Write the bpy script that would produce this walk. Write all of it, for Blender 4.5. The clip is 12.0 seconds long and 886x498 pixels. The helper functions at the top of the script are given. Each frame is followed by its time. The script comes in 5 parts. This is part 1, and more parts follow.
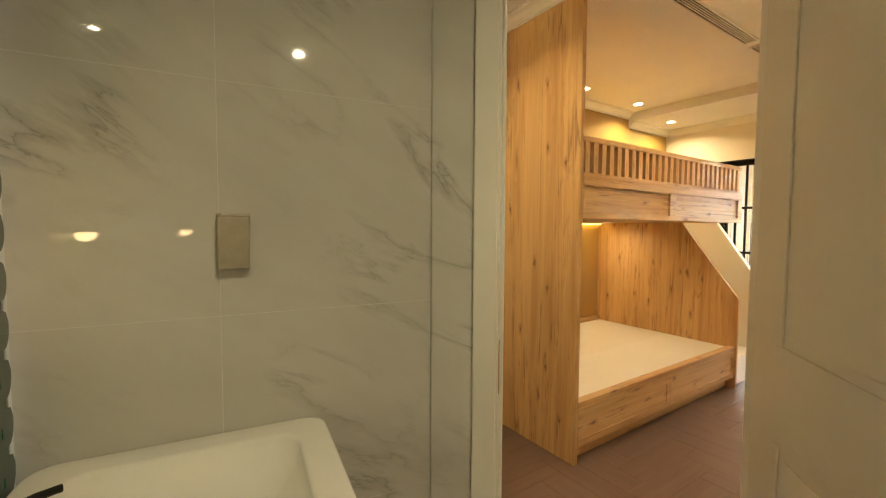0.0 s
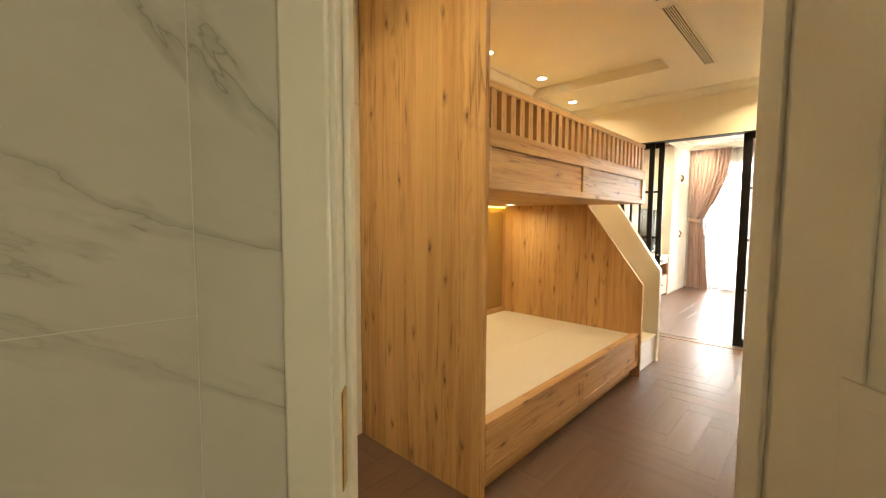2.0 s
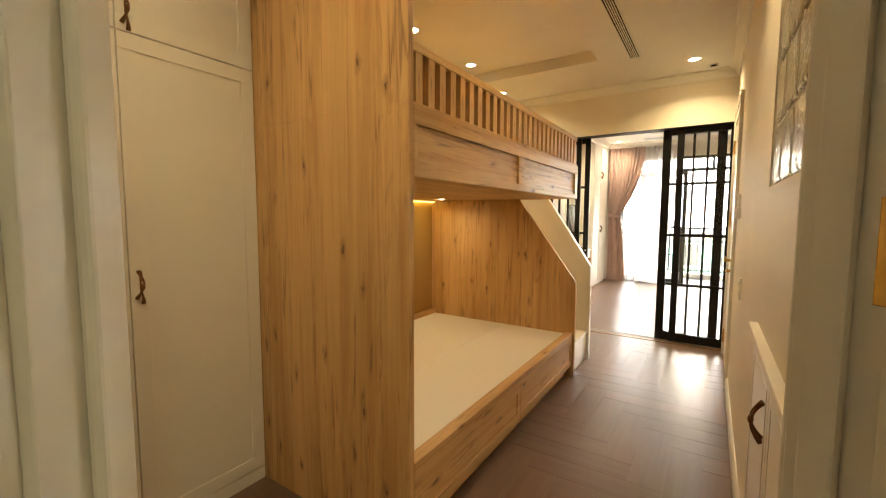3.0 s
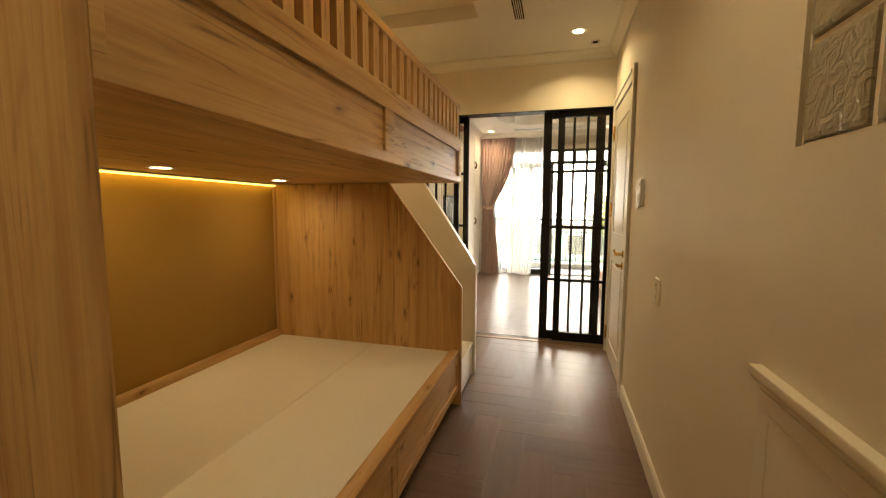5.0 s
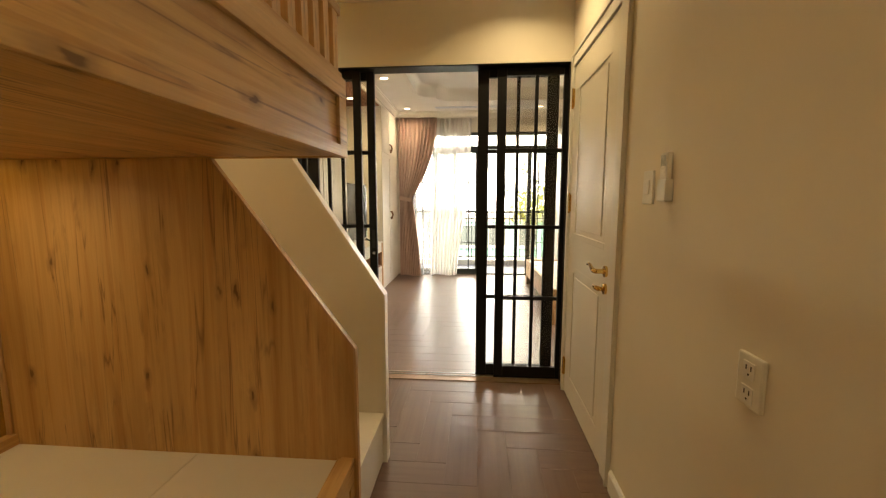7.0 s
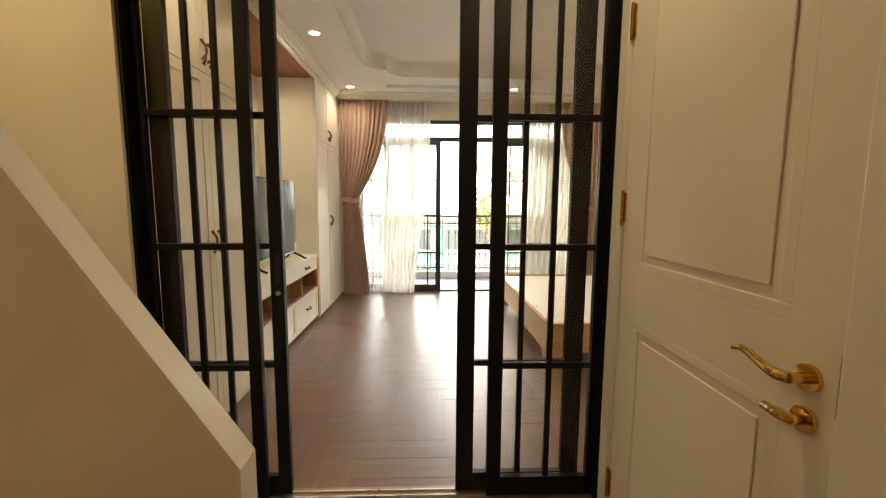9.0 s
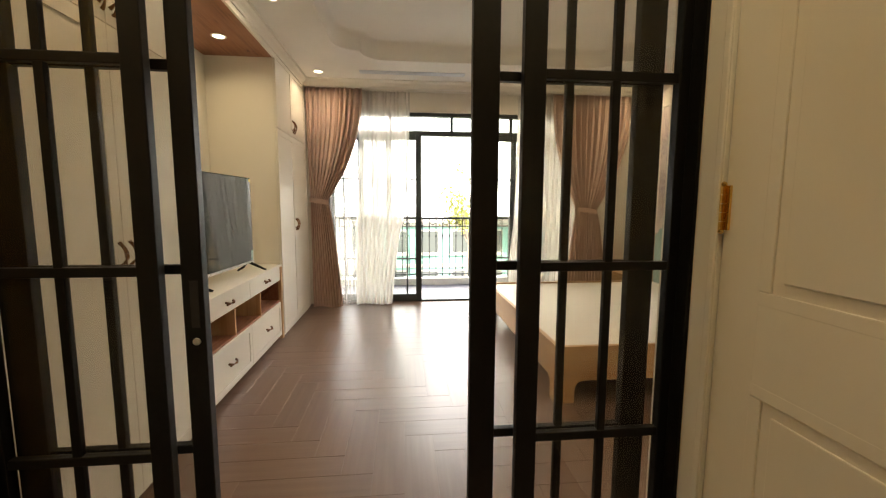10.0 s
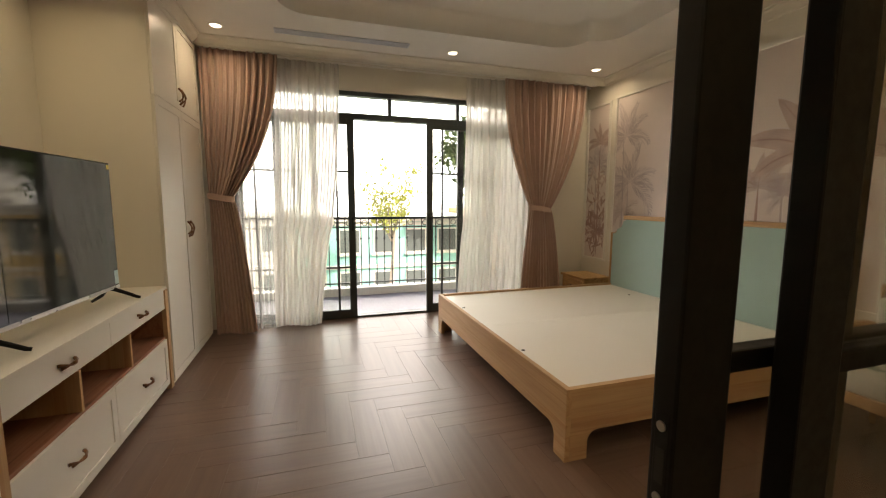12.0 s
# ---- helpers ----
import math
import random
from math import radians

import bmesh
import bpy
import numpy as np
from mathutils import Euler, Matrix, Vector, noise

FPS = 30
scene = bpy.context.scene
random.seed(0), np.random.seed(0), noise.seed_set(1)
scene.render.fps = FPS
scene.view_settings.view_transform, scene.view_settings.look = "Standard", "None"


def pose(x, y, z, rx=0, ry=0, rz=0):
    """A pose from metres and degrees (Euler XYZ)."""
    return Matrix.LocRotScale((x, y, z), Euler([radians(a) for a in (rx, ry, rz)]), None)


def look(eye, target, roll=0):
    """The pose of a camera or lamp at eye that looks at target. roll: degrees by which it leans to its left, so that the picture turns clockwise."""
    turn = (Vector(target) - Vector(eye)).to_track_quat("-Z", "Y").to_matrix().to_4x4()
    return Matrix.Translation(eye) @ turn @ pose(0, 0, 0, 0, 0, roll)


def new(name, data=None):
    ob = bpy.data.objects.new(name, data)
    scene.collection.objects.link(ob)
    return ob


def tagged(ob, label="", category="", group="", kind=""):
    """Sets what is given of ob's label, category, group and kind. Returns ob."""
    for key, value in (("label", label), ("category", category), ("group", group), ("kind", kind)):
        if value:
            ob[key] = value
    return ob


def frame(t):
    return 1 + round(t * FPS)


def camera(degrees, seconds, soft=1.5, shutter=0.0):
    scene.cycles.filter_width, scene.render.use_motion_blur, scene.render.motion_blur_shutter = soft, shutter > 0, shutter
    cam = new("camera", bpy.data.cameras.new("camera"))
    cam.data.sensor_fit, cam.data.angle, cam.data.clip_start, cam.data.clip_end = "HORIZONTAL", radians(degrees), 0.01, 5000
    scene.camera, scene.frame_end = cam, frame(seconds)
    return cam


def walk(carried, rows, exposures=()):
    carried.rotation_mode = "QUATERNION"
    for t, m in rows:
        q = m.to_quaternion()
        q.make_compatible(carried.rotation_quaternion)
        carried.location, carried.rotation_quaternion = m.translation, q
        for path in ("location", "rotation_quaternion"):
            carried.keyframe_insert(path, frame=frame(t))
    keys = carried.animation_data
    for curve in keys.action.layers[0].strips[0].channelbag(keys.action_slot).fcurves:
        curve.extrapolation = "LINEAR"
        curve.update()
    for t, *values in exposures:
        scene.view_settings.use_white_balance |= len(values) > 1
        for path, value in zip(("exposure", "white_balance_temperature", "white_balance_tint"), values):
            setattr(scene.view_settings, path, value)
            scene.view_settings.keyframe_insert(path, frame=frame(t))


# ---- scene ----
cam = camera(94.8, 12.0, soft=1.25)
PATH = [
    (0, (0.961, 0.604, 1.393), (2.071, 2.264, 1.29), 0.3),
    (0.5, (1.076, 0.658, 1.375), (2.233, 2.287, 1.283), -0.1),
    (1, (1.205, 0.769, 1.356), (2.446, 2.332, 1.22), -0.0),
    (1.5, (1.34, 0.903, 1.33), (2.689, 2.372, 1.186), 0.3),
    (2, (1.463, 1.007, 1.313), (2.918, 2.372, 1.17), 0.3),
    (2.5, (1.616, 1.116, 1.316), (3.183, 2.35, 1.161), 0.3),
    (3, (1.747, 1.205, 1.311), (3.414, 2.299, 1.15), 0.2),
    (3.2, (1.81, 1.261, 1.302), (3.517, 2.291, 1.142), 0.4),
    (5, (2.515, 1.51, 1.282), (4.432, 2.046, 1.09), 0.3),
    (5.5, (2.754, 1.572, 1.287), (4.703, 1.976, 1.093), 0.2),
    (6, (3.031, 1.604, 1.295), (4.997, 1.91, 1.097), 0.2),
    (6.5, (3.335, 1.654, 1.297), (5.31, 1.876, 1.075), 0.2),
    (7, (3.669, 1.665, 1.309), (5.648, 1.825, 1.071), -0.0),
    (7.2, (3.799, 1.683, 1.307), (5.78, 1.812, 1.072), 0.2),
    (8.8, (4.787, 1.775, 1.304), (6.774, 1.724, 1.077), 0.3),
    (9.5, (5.18, 1.814, 1.306), (7.163, 1.683, 1.083), 0.4),
    (10, (5.462, 1.852, 1.297), (7.441, 1.656, 1.078), 0.2),
    (10.5, (5.721, 1.88, 1.303), (7.694, 1.631, 1.085), 0.5),
    (11, (5.949, 1.938, 1.294), (7.91, 1.61, 1.08), 0.4),
    (11.5, (6.126, 1.985, 1.304), (8.064, 1.543, 1.086), 0.3),
    (12, (6.281, 2.02, 1.299), (8.178, 1.429, 1.069), 0.2),
]
EXPOSURES = [(0, 2.97, 6200, 10), (1.0, 3.07, 6050, 10), (2.0, 2.92, 6150, 10), (3.2, 2.4, 6400, 10), (5.0, 1.8, 6850, 10), (7.0, 1.57, 6900, 10), (9.0, 1.35, 6450, 10),
             (10.5, 0.98, 6500, 11), (11.2, 0.67, 6700, 12), (12, 0.38, 6750, 12)]
walk(cam, [(t, look(eye, target, roll)) for t, eye, target, roll in PATH], EXPOSURES)

# ---- world, sun, exposure ----
world = bpy.data.worlds.new("world")
scene.world = world
world.use_nodes = True
wn = world.node_tree
sky = wn.nodes.new("ShaderNodeTexSky")
sky.sky_type, sky.sun_disc = "NISHITA", False
sky.dust_density, sky.air_density = 5.0, 1.0
sky.sun_elevation, sky.sun_rotation = radians(32), radians(240)
wn.nodes["Background"].inputs[1].default_value = 0.15
wn.links.new(sky.outputs[0], wn.nodes["Background"].inputs[0])
sun = new("sun", bpy.data.lights.new("sun", "SUN"))
sun.data.energy, sun.data.angle, sun.data.color = 5.0, radians(0.6), (1, 0.94, 0.84)
sun.matrix_world = look((0, 0, 20), (7.0, 4.0, 15.0))


def disc_lamp(name, x, y, z, watts, radius, colour, spread=150):
    lamp = new(name, bpy.data.lights.new(name, "AREA"))
    lamp.data.shape, lamp.data.size, lamp.data.energy, lamp.data.color = "DISK", radius * 2, watts, colour
    lamp.data.spread = radians(spread)
    lamp.location = (x, y, z)
    return lamp


def strip_lamp(name, m, sx, sy, watts, colour):
    lamp = new(name, bpy.data.lights.new(name, "AREA"))
    lamp.data.shape, lamp.data.size, lamp.data.size_y, lamp.data.energy, lamp.data.color = "RECTANGLE", sx, sy, watts, colour
    lamp.matrix_world = m
    return lamp


WARM, AMBER, SOFT, BATH = (1.0, 0.77, 0.41), (1.0, 0.66, 0.16), (1.0, 0.80, 0.53), (1.0, 0.84, 0.48)

# ---- materials ----


def material(name, rough=0.5, metal=0.0):
    mat = bpy.data.materials.new(name)
    mat.use_nodes = True
    b = mat.node_tree.nodes["Principled BSDF"]
    b.inputs["Roughness"].default_value, b.inputs["Metallic"].default_value = rough, metal
    return mat, mat.node_tree, b


def node(nt, kind, **inputs):
    n = nt.nodes.new(kind)
    for k, v in inputs.items():
        n.inputs[k.replace("_", " ")].default_value = v
    return n


def coords(nt, scale=(1, 1, 1), rot=(0, 0, 0), where="Object"):
    tc = nt.nodes.new("ShaderNodeTexCoord")
    mp = nt.nodes.new("ShaderNodeMapping")
    mp.inputs["Scale"].default_value, mp.inputs["Rotation"].default_value = scale, rot
    nt.links.new(tc.outputs[where], mp.inputs[0])
    return mp.outputs[0]


def ramp(nt, fac, *stops):
    r = nt.nodes.new("ShaderNodeValToRGB")
    while len(r.color_ramp.elements) < len(stops):
        r.color_ramp.elements.new(0.5)
    for e, (p, c) in zip(r.color_ramp.elements, stops):
        e.position, e.color = p, (*c, 1)
    nt.links.new(fac, r.inputs[0])
    return r.outputs[0]


def mixed(nt, fac, a, b, how="MIX"):
    m = nt.nodes.new("ShaderNodeMix")
    m.data_type, m.blend_type = "RGBA", how
    for sock, v in ((m.inputs[0], fac), (m.inputs[6], a), (m.inputs[7], b)):
        if hasattr(v, "is_linked"):
            nt.links.new(v, sock)
        else:
            sock.default_value = v if isinstance(v, (int, float)) else (*v, 1)
    return m.outputs[2]


def bump(nt, b, height, strength=0.2, dist=0.002):
    n = nt.nodes.new("ShaderNodeBump")
    n.inputs["Strength"].default_value, n.inputs["Distance"].default_value = strength, dist
    nt.links.new(height, n.inputs["Height"])
    nt.links.new(n.outputs[0], b.inputs["Normal"])


def noise_out(nt, vec, scale, detail=4.0, rough=0.55, distort=0.0):
    n = nt.nodes.new("ShaderNodeTexNoise")
    n.inputs["Scale"].default_value, n.inputs["Detail"].default_value = scale, detail
    n.inputs["Roughness"].default_value, n.inputs["Distortion"].default_value = rough, distort
    nt.links.new(vec, n.inputs["Vector"])
    return n.outputs[0]


def painted(name, colour, rough=0.5, vary=0.06, grain=180.0, relief=0.08):
    """A painted surface: faint cloudy variation and a fine roller texture."""
    mat, nt, b = material(name, rough)
    v = coords(nt)
    big = noise_out(nt, v, 1.7, 3)
    dark = tuple(c * (1 - vary) for c in colour)
    nt.links.new(ramp(nt, big, (0.3, dark), (0.7, colour)), b.inputs["Base Color"])
    bump(nt, b, noise_out(nt, v, grain, 2), relief, 0.001)
    return mat


def oak(name, axis, light=(0.64, 0.40, 0.168), mid=(0.52, 0.308, 0.116), dark=(0.15, 0.075, 0.032), rough=0.42, knots=True):
    """Knotty oak laminate, its grain along the axis named: soft bands, thin wandering cracks, smoky stains and knots."""
    mat, nt, b = material(name, rough)
    along = {"x": 0, "y": 1, "z": 2}[axis]

    def stretched(across, length, shift=0.0):
        s = [across] * 3
        s[along] = length
        out = coords(nt, s)
        if shift:
            out.node.inputs["Location"].default_value = (shift, shift * 1.7, shift * 0.6)
        return out

    broad = noise_out(nt, stretched(9.0, 0.5), 1.0, 4, 0.55, 0.3)
    fine = noise_out(nt, stretched(120.0, 3.0), 1.0, 3, 0.7)
    col = ramp(nt, broad, (0.32, mid), (0.52, light), (0.72, tuple(c * 1.08 for c in light)))
    col = mixed(nt, 0.32, col, ramp(nt, fine, (0.3, (0.72, 0.64, 0.56)), (0.6, (1, 1, 1))), "MULTIPLY")
    streak = noise_out(nt, stretched(34.0, 1.1), 1.0, 3, 0.6, 0.4)
    col = mixed(nt, 0.5, col, ramp(nt, streak, (0.36, (0.76, 0.60, 0.44)), (0.50, (1, 1, 1))), "MULTIPLY")
    if knots:
        blot = noise_out(nt, stretched(17.0, 4.2), 1.0, 4, 0.65, 0.8)
        stain = tuple(0.5 * a + 0.5 * c for a, c in zip(mid, dark))
        for shift in (0.0, 5.3, 11.9):
            crack = noise_out(nt, stretched(6.4, 0.26, shift), 1.0, 4, 0.56, 0.45)
            where = ramp(nt, noise_out(nt, stretched(4.2, 1.9, shift + 2.0), 1.0, 3), (0.51, (0, 0, 0)), (0.58, (1, 1, 1)))
            band = ramp(nt, crack, (0.468, (0, 0, 0)), (0.5, (0.5, 0.5, 0.5)), (0.532, (0, 0, 0)))
            smoke = mixed(nt, 1.0, band, ramp(nt, blot, (0.46, (0, 0, 0)), (0.66, (0.95, 0.95, 0.95))), "MULTIPLY")
            col = mixed(nt, smoke, col, stain)
            line = ramp(nt, crack, (0.4925, (0, 0, 0)), (0.5, (0.68, 0.68, 0.68)), (0.5075, (0, 0, 0)))
            col = mixed(nt, mixed(nt, 1.0, line, where, "MULTIPLY"), col, dark)
        # knots, laid out over the face of the board
        sep, flat, side = nt.nodes.new("ShaderNodeSeparateXYZ"), nt.nodes.new("ShaderNodeCombineXYZ"), nt.nodes.new("ShaderNodeMath")
        nt.links.new(stretched(7.0, 2.4), sep.inputs[0])
        one, two = [i for i in range(3) if i != along]
        nt.links.new(sep.outputs[one], side.inputs[0])
        nt.links.new(sep.outputs[two], side.inputs[1])
        nt.links.new(side.outputs[0], flat.inputs[0])
        nt.links.new(sep.outputs[along], flat.inputs[1])
        wob = nt.nodes.new("ShaderNodeVectorMath")
        wob.operation = "MULTIPLY_ADD"
        nz = nt.nodes.new("ShaderNodeTexNoise")
        nz.inputs["Scale"].default_value = 6.0
        nt.links.new(flat.outputs[0], nz.inputs["Vector"])
        nt.links.new(nz.outputs[1], wob.inputs[0])
        wob.inputs[1].default_value = (0.22, 0.22, 0)
        nt.links.new(flat.outputs[0], wob.inputs[2])
        vor = nt.nodes.new("ShaderNodeTexVoronoi")
        vor.voronoi_dimensions = "2D"
        vor.inputs["Scale"].default_value = 1.0
        nt.links.new(wob.outputs[0], vor.inputs["Vector"])
        some = ramp(nt, vor.outputs["Color"], (0.42, (0, 0, 0)), (0.5, (1, 1, 1)))
        knot = ramp(nt, vor.outputs["Distance"], (0.025, (0.95, 0.95, 0.95)), (0.05, (0.45, 0.45, 0.45)), (0.14, (0, 0, 0)))
        col = mixed(nt, mixed(nt, 1.0, knot, some, "MULTIPLY"), col, dark)
    nt.links.new(col, b.inputs["Base Color"])
    nt.links.new(ramp(nt, fine, (0.2, (rough + 0.12,) * 3), (0.8, (rough - 0.06,) * 3)), b.inputs["Roughness"])
    bump(nt, b, fine, 0.10, 0.001)
    return mat


def floor_tile():
    """Wood-look porcelain plank, dark brown, each plank a little different."""
    mat, nt, b = material("brown wood-look porcelain", 0.3)
    oi = nt.nodes.new("ShaderNodeObjectInfo")
    tc = nt.nodes.new("ShaderNodeTexCoord")
    off = nt.nodes.new("ShaderNodeVectorMath")
    off.operation = "MULTIPLY_ADD"
    off.inputs[1].default_value = (37.0, 53.0, 0)
    comb = nt.nodes.new("ShaderNodeCombineXYZ")
    for i in range(3):
        nt.links.new(oi.outputs["Random"], comb.inputs[i])
    nt.links.new(comb.outputs[0], off.inputs[0])
    nt.links.new(tc.outputs["Object"], off.inputs[2])
    mp = nt.nodes.new("ShaderNodeMapping")
    mp.inputs["Scale"].default_value = (1.3, 30, 10)
    nt.links.new(off.outputs[0], mp.inputs[0])
    grain = noise_out(nt, mp.outputs[0], 1.0, 4, 0.6, 0.15)
    col = ramp(nt, grain, (0.25, (0.134, 0.080, 0.056)), (0.5, (0.156, 0.096, 0.068)), (0.8, (0.180, 0.114, 0.082)))
    tint = ramp(nt, oi.outputs["Random"], (0.0, (0.92, 0.92, 0.93)), (1.0, (1.05, 1.04, 1.03)))
    col = mixed(nt, 1.0, col, tint, "MULTIPLY")
    nt.links.new(col, b.inputs["Base Color"])
    b.inputs["Specular IOR Level"].default_value = 0.35
    nt.links.new(ramp(nt, grain, (0.25, (0.315,) * 3), (0.8, (0.335,) * 3)), b.inputs["Roughness"])
    return mat


def marble():
    """White porcelain marble: soft cloud, with sparse grey veins that run down to the right."""
    mat, nt, b = material("glossy white marble tile with grey veins", 0.035)
    turned = coords(nt, (1, 1, 1), (0, radians(-30), 0))
    mp = nt.nodes.new("ShaderNodeMapping")
    mp.inputs["Scale"].default_value = (0.75, 0.8, 2.5)
    nt.links.new(turned, mp.inputs[0])
    v = mp.outputs[0]
    n1 = noise_out(nt, v, 1.35, 6, 0.6, 0.3)
    vein = ramp(nt, n1, (0.455, (0, 0, 0)), (0.497, (0.55, 0.55, 0.55)), (0.50, (1, 1, 1)), (0.505, (0.35, 0.35, 0.35)), (0.535, (0, 0, 0)))
    mask = ramp(nt, noise_out(nt, turned, 1.6, 3), (0.44, (0.05, 0.05, 0.05)), (0.60, (0.95, 0.95, 0.95)))
    cloud = ramp(nt, noise_out(nt, v, 1.6, 4), (0.35, (0.56, 0.545, 0.505)), (0.65, (0.64, 0.625, 0.58)))
    f = mixed(nt, 1.0, vein, mask, "MULTIPLY")
    nt.links.new(mixed(nt, f, cloud, (0.33, 0.315, 0.285)), b.inputs["Base Color"])
    return mat


def glass(name, tint=(0.93, 0.95, 0.93), gloss=1.0):
    mat = bpy.data.materials.new(name)
    mat.use_nodes = True
    nt = mat.node_tree
    nt.nodes.remove(nt.nodes["Principled BSDF"])
    tr, gl, mx = nt.nodes.new("ShaderNodeBsdfTransparent"), nt.nodes.new("ShaderNodeBsdfGlossy"), nt.nodes.new("ShaderNodeMixShader")
    tr.inputs[0].default_value = (*tint, 1)
    gl.inputs["Roughness"].default_value = 0.01
    fr = nt.nodes.new("ShaderNodeLayerWeight")
    power = nt.nodes.new("ShaderNodeMath")
    power.operation = "POWER"
    power.inputs[1].default_value = 4.0
    nt.links.new(fr.outputs["Facing"], power.inputs[0])
    soft = nt.nodes.new("ShaderNodeMath")
    soft.operation = "MULTIPLY_ADD"
    soft.inputs[1].default_value, soft.inputs[2].default_value = 0.5 * gloss, 0.025 * gloss
    nt.links.new(power.outputs[0], soft.inputs[0])
    nt.links.new(soft.outputs[0], mx.inputs[0])
    nt.links.new(tr.outputs[0], mx.inputs[1])
    nt.links.new(gl.outputs[0], mx.inputs[2])
    nt.links.new(mx.outputs[0], nt.nodes["Material Output"].inputs[0])
    return mat


def block_glass():
    mat, nt, b = material("rippled clear glass block", 0.04)
    b.inputs["Base Color"].default_value = (0.60, 0.54, 0.40, 1)
    b.inputs["Transmission Weight"].default_value = 0.4
    v = coords(nt)
    bump(nt, b, noise_out(nt, v, 30, 2, 0.5, 1.2), 0.7, 0.012)
    return mat


def sheer(name, thin, thick):
    mat = bpy.data.materials.new(name)
    mat.use_nodes = True
    nt = mat.node_tree
    nt.nodes.remove(nt.nodes["Principled BSDF"])
    tr, tl, df = (nt.nodes.new("ShaderNodeBsdf" + k) for k in ("Transparent", "Translucent", "Diffuse"))
    tl.inputs[0].default_value = df.inputs[0].default_value = (0.95, 0.915, 0.86, 1)
    m1, m2 = nt.nodes.new("ShaderNodeMixShader"), nt.nodes.new("ShaderNodeMixShader")
    m1.inputs[0].default_value = 0.32
    nt.links.new(tl.outputs[0], m1.inputs[1])
    nt.links.new(df.outputs[0], m1.inputs[2])
    weave = ramp(nt, noise_out(nt, coords(nt, (1, 14, 0.3)), 1.0, 1), (0.3, (thin,) * 3), (0.7, (thick,) * 3))
    nt.links.new(weave, m2.inputs[0])
    nt.links.new(tr.outputs[0], m2.inputs[1])
    nt.links.new(m1.outputs[0], m2.inputs[2])
    nt.links.new(m2.outputs[0], nt.nodes["Material Output"].inputs[0])
    return mat


def fabric(name, colour, weave=400.0):
    mat, nt, b = material(name, 0.85)
    v = coords(nt, (1, 1, 0.25))
    n = noise_out(nt, v, weave, 2)
    n2 = noise_out(nt, coords(nt), 3.0, 3)
    c = ramp(nt, n, (0.3, tuple(k * 0.78 for k in colour)), (0.7, colour))
    nt.links.new(mixed(nt, 0.5, c, ramp(nt, n2, (0.3, (0.86,) * 3), (0.7, (1,) * 3)), "MULTIPLY"), b.inputs["Base Color"])
    b.inputs["Sheen Weight"].default_value = 0.25
    bump(nt, b, n, 0.3, 0.001)
    return mat


def plain(name, colour, rough=0.5, metal=0.0, vary=0.12, scale=40.0):
    mat, nt, b = material(name, rough, metal)
    n = noise_out(nt, coords(nt), scale, 3)
    nt.links.new(ramp(nt, n, (0.3, tuple(c * (1 - vary) for c in colour)), (0.7, colour)), b.inputs["Base Color"])
    nt.links.new(ramp(nt, n, (0.3, (min(1, rough + 0.06),) * 3), (0.7, (max(0, rough - 0.04),) * 3)), b.inputs["Roughness"])
    return mat


def glowing(name, colour, strength):
    mat, nt, b = material(name, 0.4)
    b.inputs["Base Color"].default_value = (0.8, 0.8, 0.8, 1)
    b.inputs["Emission Color"].default_value, b.inputs["Emission Strength"].default_value = (*colour, 1), strength
    return mat


WALL = painted("cream wall paint", (0.80, 0.73, 0.60), 0.55)
WALL2 = painted("ivory wall paint", (0.80, 0.76, 0.66), 0.55)
CEIL = painted("white ceiling paint", (0.82, 0.80, 0.75), 0.7)
TRIM = painted("white satin trim paint", (0.80, 0.77, 0.69), 0.35, 0.03)
DOOR = painted("cream lacquered door", (0.79, 0.74, 0.63), 0.28, 0.03, 90, 0.03)
CREAM = painted("warm white lacquered board", (0.80, 0.76, 0.67), 0.32, 0.03, 90, 0.03)
BOARD = painted("white melamine board", (0.82, 0.78, 0.70), 0.38, 0.03, 60, 0.03)
OAKZ, OAKX, OAKY = oak("knotty oak laminate upright", "z"), oak("knotty oak laminate lengthwise", "x"), oak("knotty oak laminate crosswise", "y")
PALEX = oak("pale natural oak lengthwise", "x", (0.58, 0.365, 0.18), (0.48, 0.29, 0.135), (0.36, 0.21, 0.10), 0.45, False)
PALEY = oak("pale natural oak crosswise", "y", (0.58, 0.365, 0.18), (0.48, 0.29, 0.135), (0.36, 0.21, 0.10), 0.45, False)
PALEZ = oak("pale natural oak upright", "z", (0.58, 0.365, 0.18), (0.48, 0.29, 0.135), (0.36, 0.21, 0.10), 0.45, False)
RUST = oak("reddish brown walnut board", "x", (0.36, 0.16, 0.085), (0.29, 0.12, 0.06), (0.15, 0.06, 0.03), 0.45)
TILE = floor_tile()
GROUT = plain("pale brown grout", (0.20, 0.135, 0.10), 0.85)
MARBLE = marble()
GREEN = plain("glossy green glazed tile", (0.010, 0.095, 0.052), 0.08, 0, 0.4, 9)
WHITEGROUT = plain("white grout", (0.74, 0.73, 0.70), 0.8)
CERAMIC = plain("white glazed ceramic", (0.83, 0.81, 0.76), 0.06, 0, 0.02, 3)
BLACK = plain("black powder-coated aluminium", (0.006, 0.005, 0.0042), 0.45, 0.0, 0.2, 60)
# grey-green lifted slightly: the glare round the balcony door is in this colour
GREYFRAME = plain("dark grey aluminium", (0.05, 0.06, 0.056), 0.35, 0.2, 0.2, 60)
BLACK.node_tree.nodes["Principled BSDF"].inputs["Specular IOR Level"].default_value = 0.25
CLEAR = glass("clear door glass")
SMOKY = glass("lightly tinted door glass", (0.94, 0.93, 0.90))
BLOCK = block_glass()
